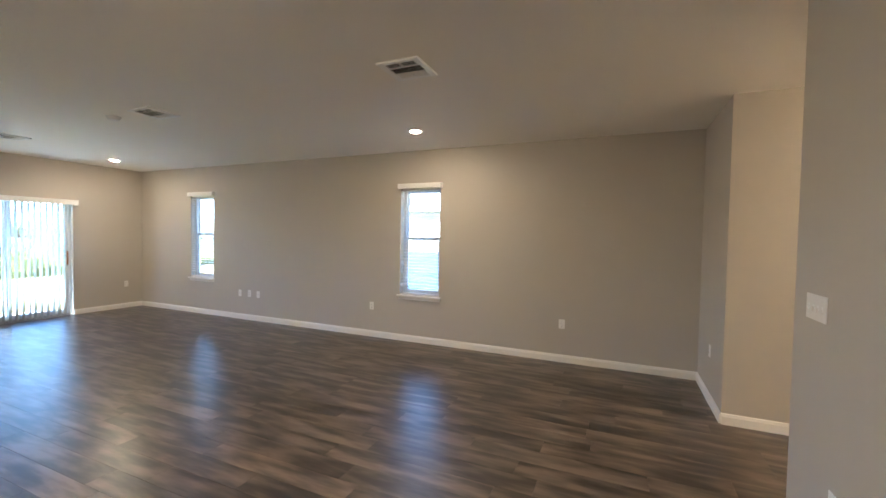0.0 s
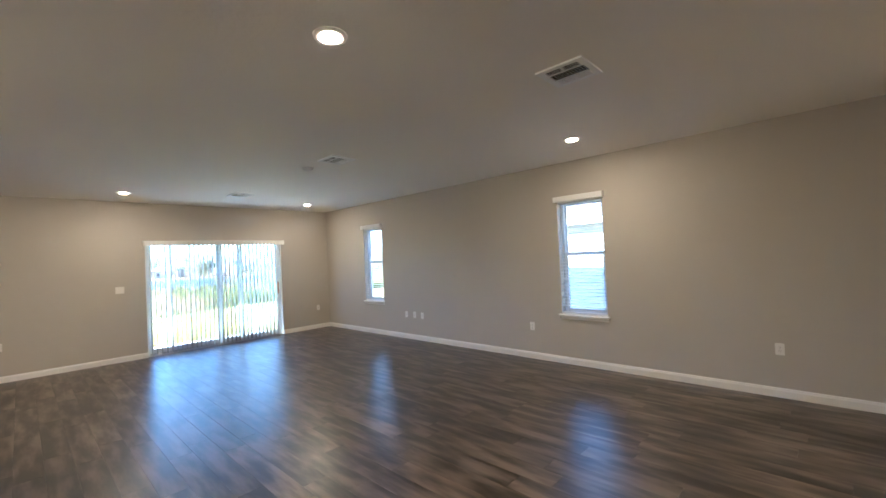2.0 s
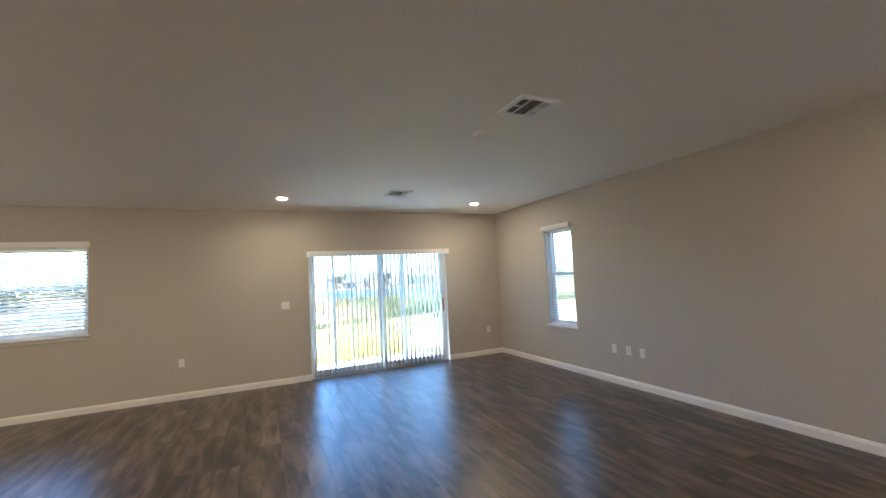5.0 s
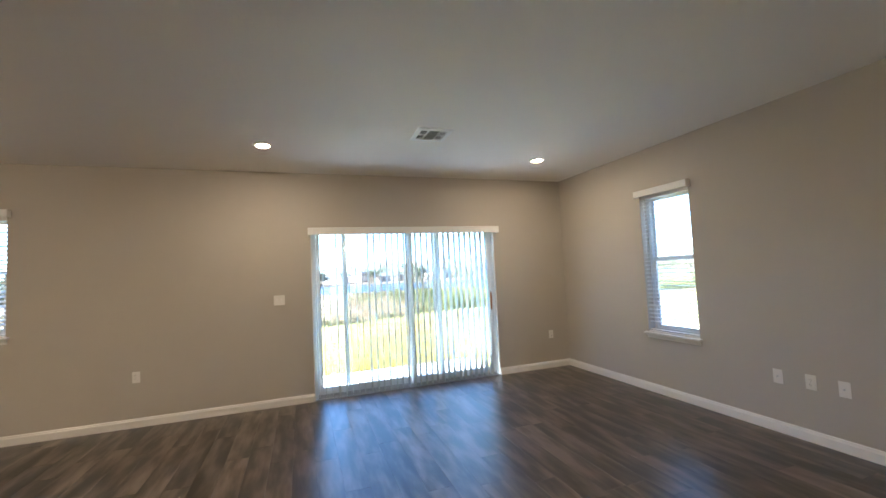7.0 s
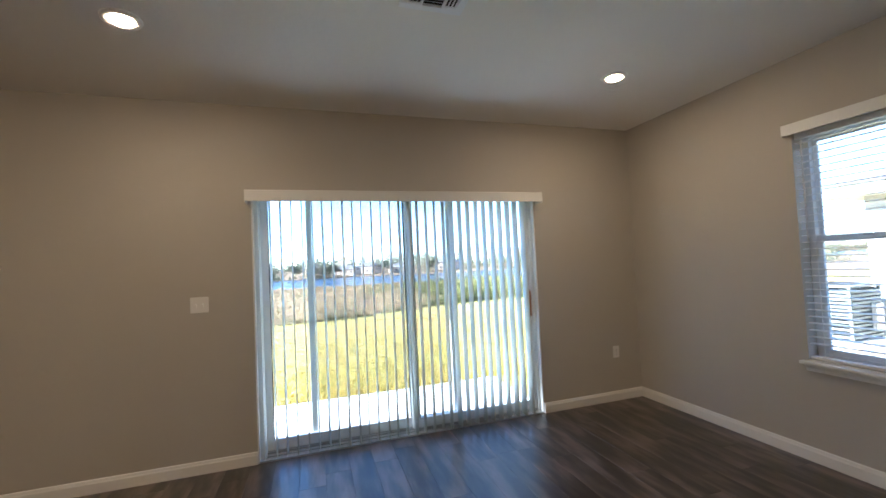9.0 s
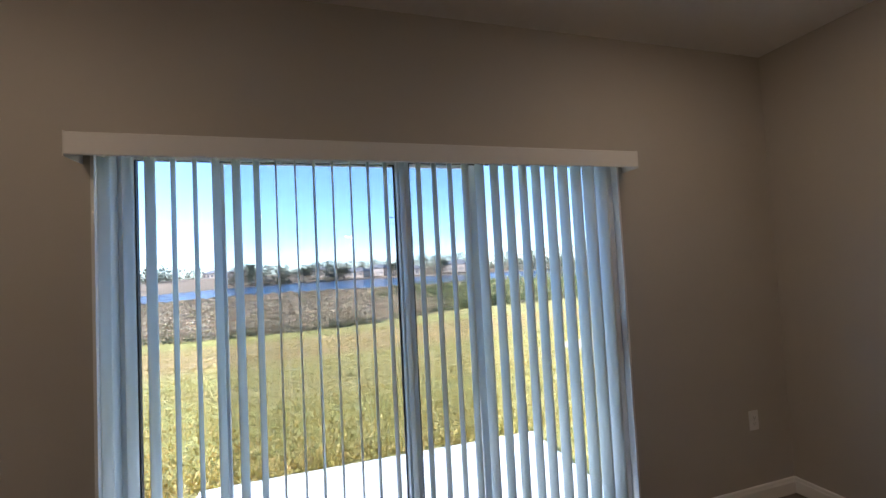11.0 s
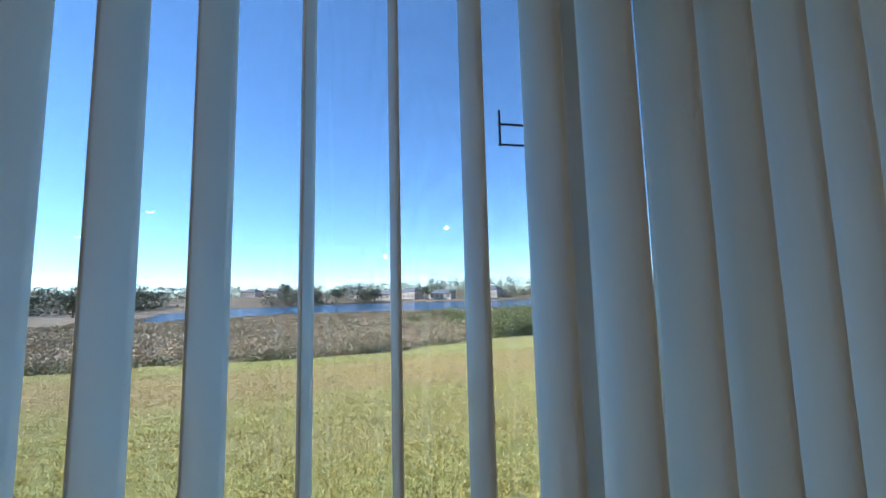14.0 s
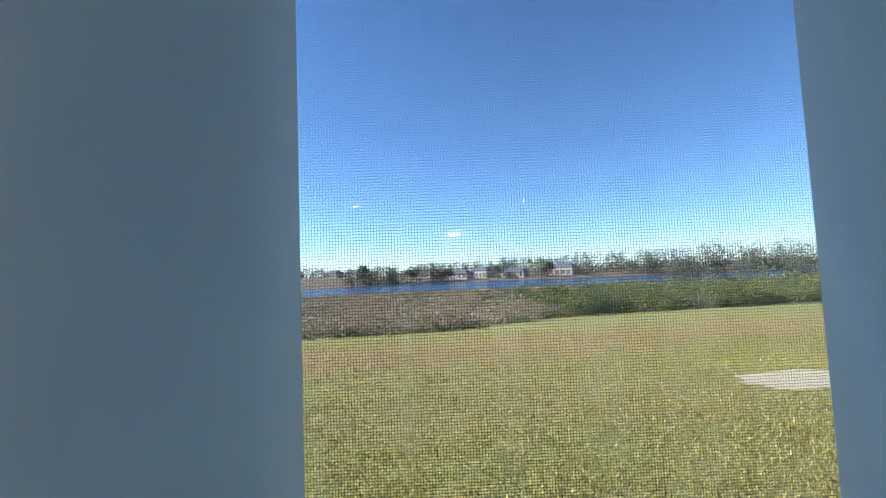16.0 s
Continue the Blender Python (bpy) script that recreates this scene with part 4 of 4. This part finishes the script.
rd = [rf.verts.new((11.8, NY0, 4.7)), rf.verts.new((11.8, NY1 - 5, 4.7))]
for f in ((e4[0], e4[1], rd[1], rd[0]), (e4[1], e4[2], rd[1]), (e4[2], e4[3], rd[0], rd[1]), (e4[0], rd[0], e4[3]), (e4[3], e4[2], e4[1], e4[0])):
    rf.faces.new(f)
bmesh.ops.recalc_face_normals(rf, faces=rf.faces)
part("roof", rf, M_ROOF, nb, "grey shingle hip roof")
wf = bmesh.new()
for r in ((NX - 0.03, NX + 0.08, -6.35, -6.23, 0.68, 2.18), (NX - 0.03, NX + 0.08, -5.07, -4.95, 0.68, 2.18), (NX - 0.03, NX + 0.08, -6.23, -5.07, 2.08, 2.18), (NX - 0.03, NX + 0.08, -6.23, -5.07, 0.68, 0.78), (NX + 0.02, NX + 0.08, -6.23, -5.07, 1.4, 1.46)):
    box(wf, *r, 0.003)
nw = part("window", wf, M_VINYL, nb, "white framed window")
part("pane", boxes((NX + 0.05, NX + 0.054, -6.23, -5.07, 0.78, 1.4), (NX + 0.05, NX + 0.054, -6.23, -5.07, 1.46, 2.08)), M_GLASS, nw)
part("window_backing", boxes((NX + 0.2, NX + 0.22, -6.4, -4.9, 0.6, 2.3)), M_STUCCO_GREY, nb, "grey closed blind behind the window")

ac = thing("air_conditioner", "grey outdoor air conditioner with louvred sides on a pad", "air conditioner", at=(5.42, 1.2, -0.1))
part("base_pad", boxes((-0.55, 0.55, -0.55, 0.55, -0.12, 0.0), bev=0.01), M_CONC, ac, "concrete pad")
part("core", boxes((-0.36, 0.36, -0.36, 0.36, 0.02, 0.86)), M_DUCT, ac, "dark coil core")
for sx in (-0.4, 0.36):
    for sy in (-0.4, 0.36):
        part("corner_post", boxes((sx, sx + 0.04, sy, sy + 0.04, 0.0, 0.88), bev=0.004), M_CASING, ac)
for i in range(13):
    z = 0.05 + i * 0.062
    for a_ in range(4):
        lv = part("louvre", boxes((-0.36, 0.36, -0.405, -0.385, z, z + 0.036)), M_CASING, ac)
        lv.rotation_euler = (0, 0, a_ * math.pi / 2)
tp = bmesh.new()
box(tp, -0.42, 0.42, -0.42, 0.42, 0.88, 0.92, 0.012)
part("top", tp, M_CASING, ac)
part("fan_guard", ring(bmesh.new(), 0, 0, 0.92, 0.94, 0.2, 0.32), M_DUCT, ac, "round fan guard")
part("service_box", boxes((0.1, 0.3, -0.47, -0.406, 0.15, 0.6), bev=0.006), M_STUCCO, ac, "pale service box")
tagged(link("soil_strip", boxes((3.2, 6.3, -12, 3.4, -0.32, -0.19)), M_SAND), "bare sandy soil beside the neighbouring house", "soil", kind="stuff")

# ---------------------------------------------------------------- floor planks
PW, PL, GAP = 0.18, 1.22, 0.0007


def plank_mesh(w, ln):
    bm = bmesh.new()
    c, t = 0.0007, 0.005
    a = [bm.verts.new((x, y, -t)) for x, y in ((0, 0), (w, 0), (w, ln), (0, ln))]
    b = [bm.verts.new((x, y, -c)) for x, y in ((0, 0), (w, 0), (w, ln), (0, ln))]
    d = [bm.verts.new((x, y, 0)) for x, y in ((c, c), (w - c, c), (w - c, ln - c), (c, ln - c))]
    for p, q in ((a, b), (b, d)):
        for i in range(4):
            bm.faces.new((p[i], p[(i + 1) % 4], q[(i + 1) % 4], q[i]))
    bm.faces.new(d)
    return bm


rng = random.Random(8)
cache = {}
fv, ff = [], []
row_i = 0
x = 0.0
while x > XL + 0.01:
    w = min(PW, x - XL)
    y = YB - rng.uniform(0.1, PL)
    while y < -1e-3:
        y0, y1 = max(y, YB), min(y + PL, 0.0)
        if y1 - y0 > 0.03:
            ln = round(y1 - y0 - GAP, 4)
            if row_i < 32 and y1 > YN:
                key = (round(w, 3), ln)
                if key not in cache:
                    bm = plank_mesh(w - GAP, ln)
                    me = bpy.data.meshes.new("plank")
                    bm.to_mesh(me)
                    bm.free()
                    me.materials.append(M_PLANK)
                    cache[key] = me
                ob = new("plank", cache[key])
                ob.parent = floor_base
                ob.location = (x - w, y0, 0.0)
            else:
                k = len(fv)
                c = 0.0007
                fv += [(x - w + c, y0 + c, 0), (x - GAP - c, y0 + c, 0), (x - GAP - c, y1 - GAP - c, 0), (x - w + c, y1 - GAP - c, 0),
                       (x - w, y0, -0.005), (x - GAP, y0, -0.005), (x - GAP, y1 - GAP, -0.005), (x - w, y1 - GAP, -0.005)]
                ff += [(k, k + 1, k + 2, k + 3)] + [(k + 4 + i, k + 4 + (i + 1) % 4, k + (i + 1) % 4, k + i) for i in range(4)]
        y += PL
    x -= PW
    row_i += 1
rest = quads_object("plank_rest", fv, ff, M_PLANK_FAR)
rest.parent = floor_base
rest["kind"] = "stuff"
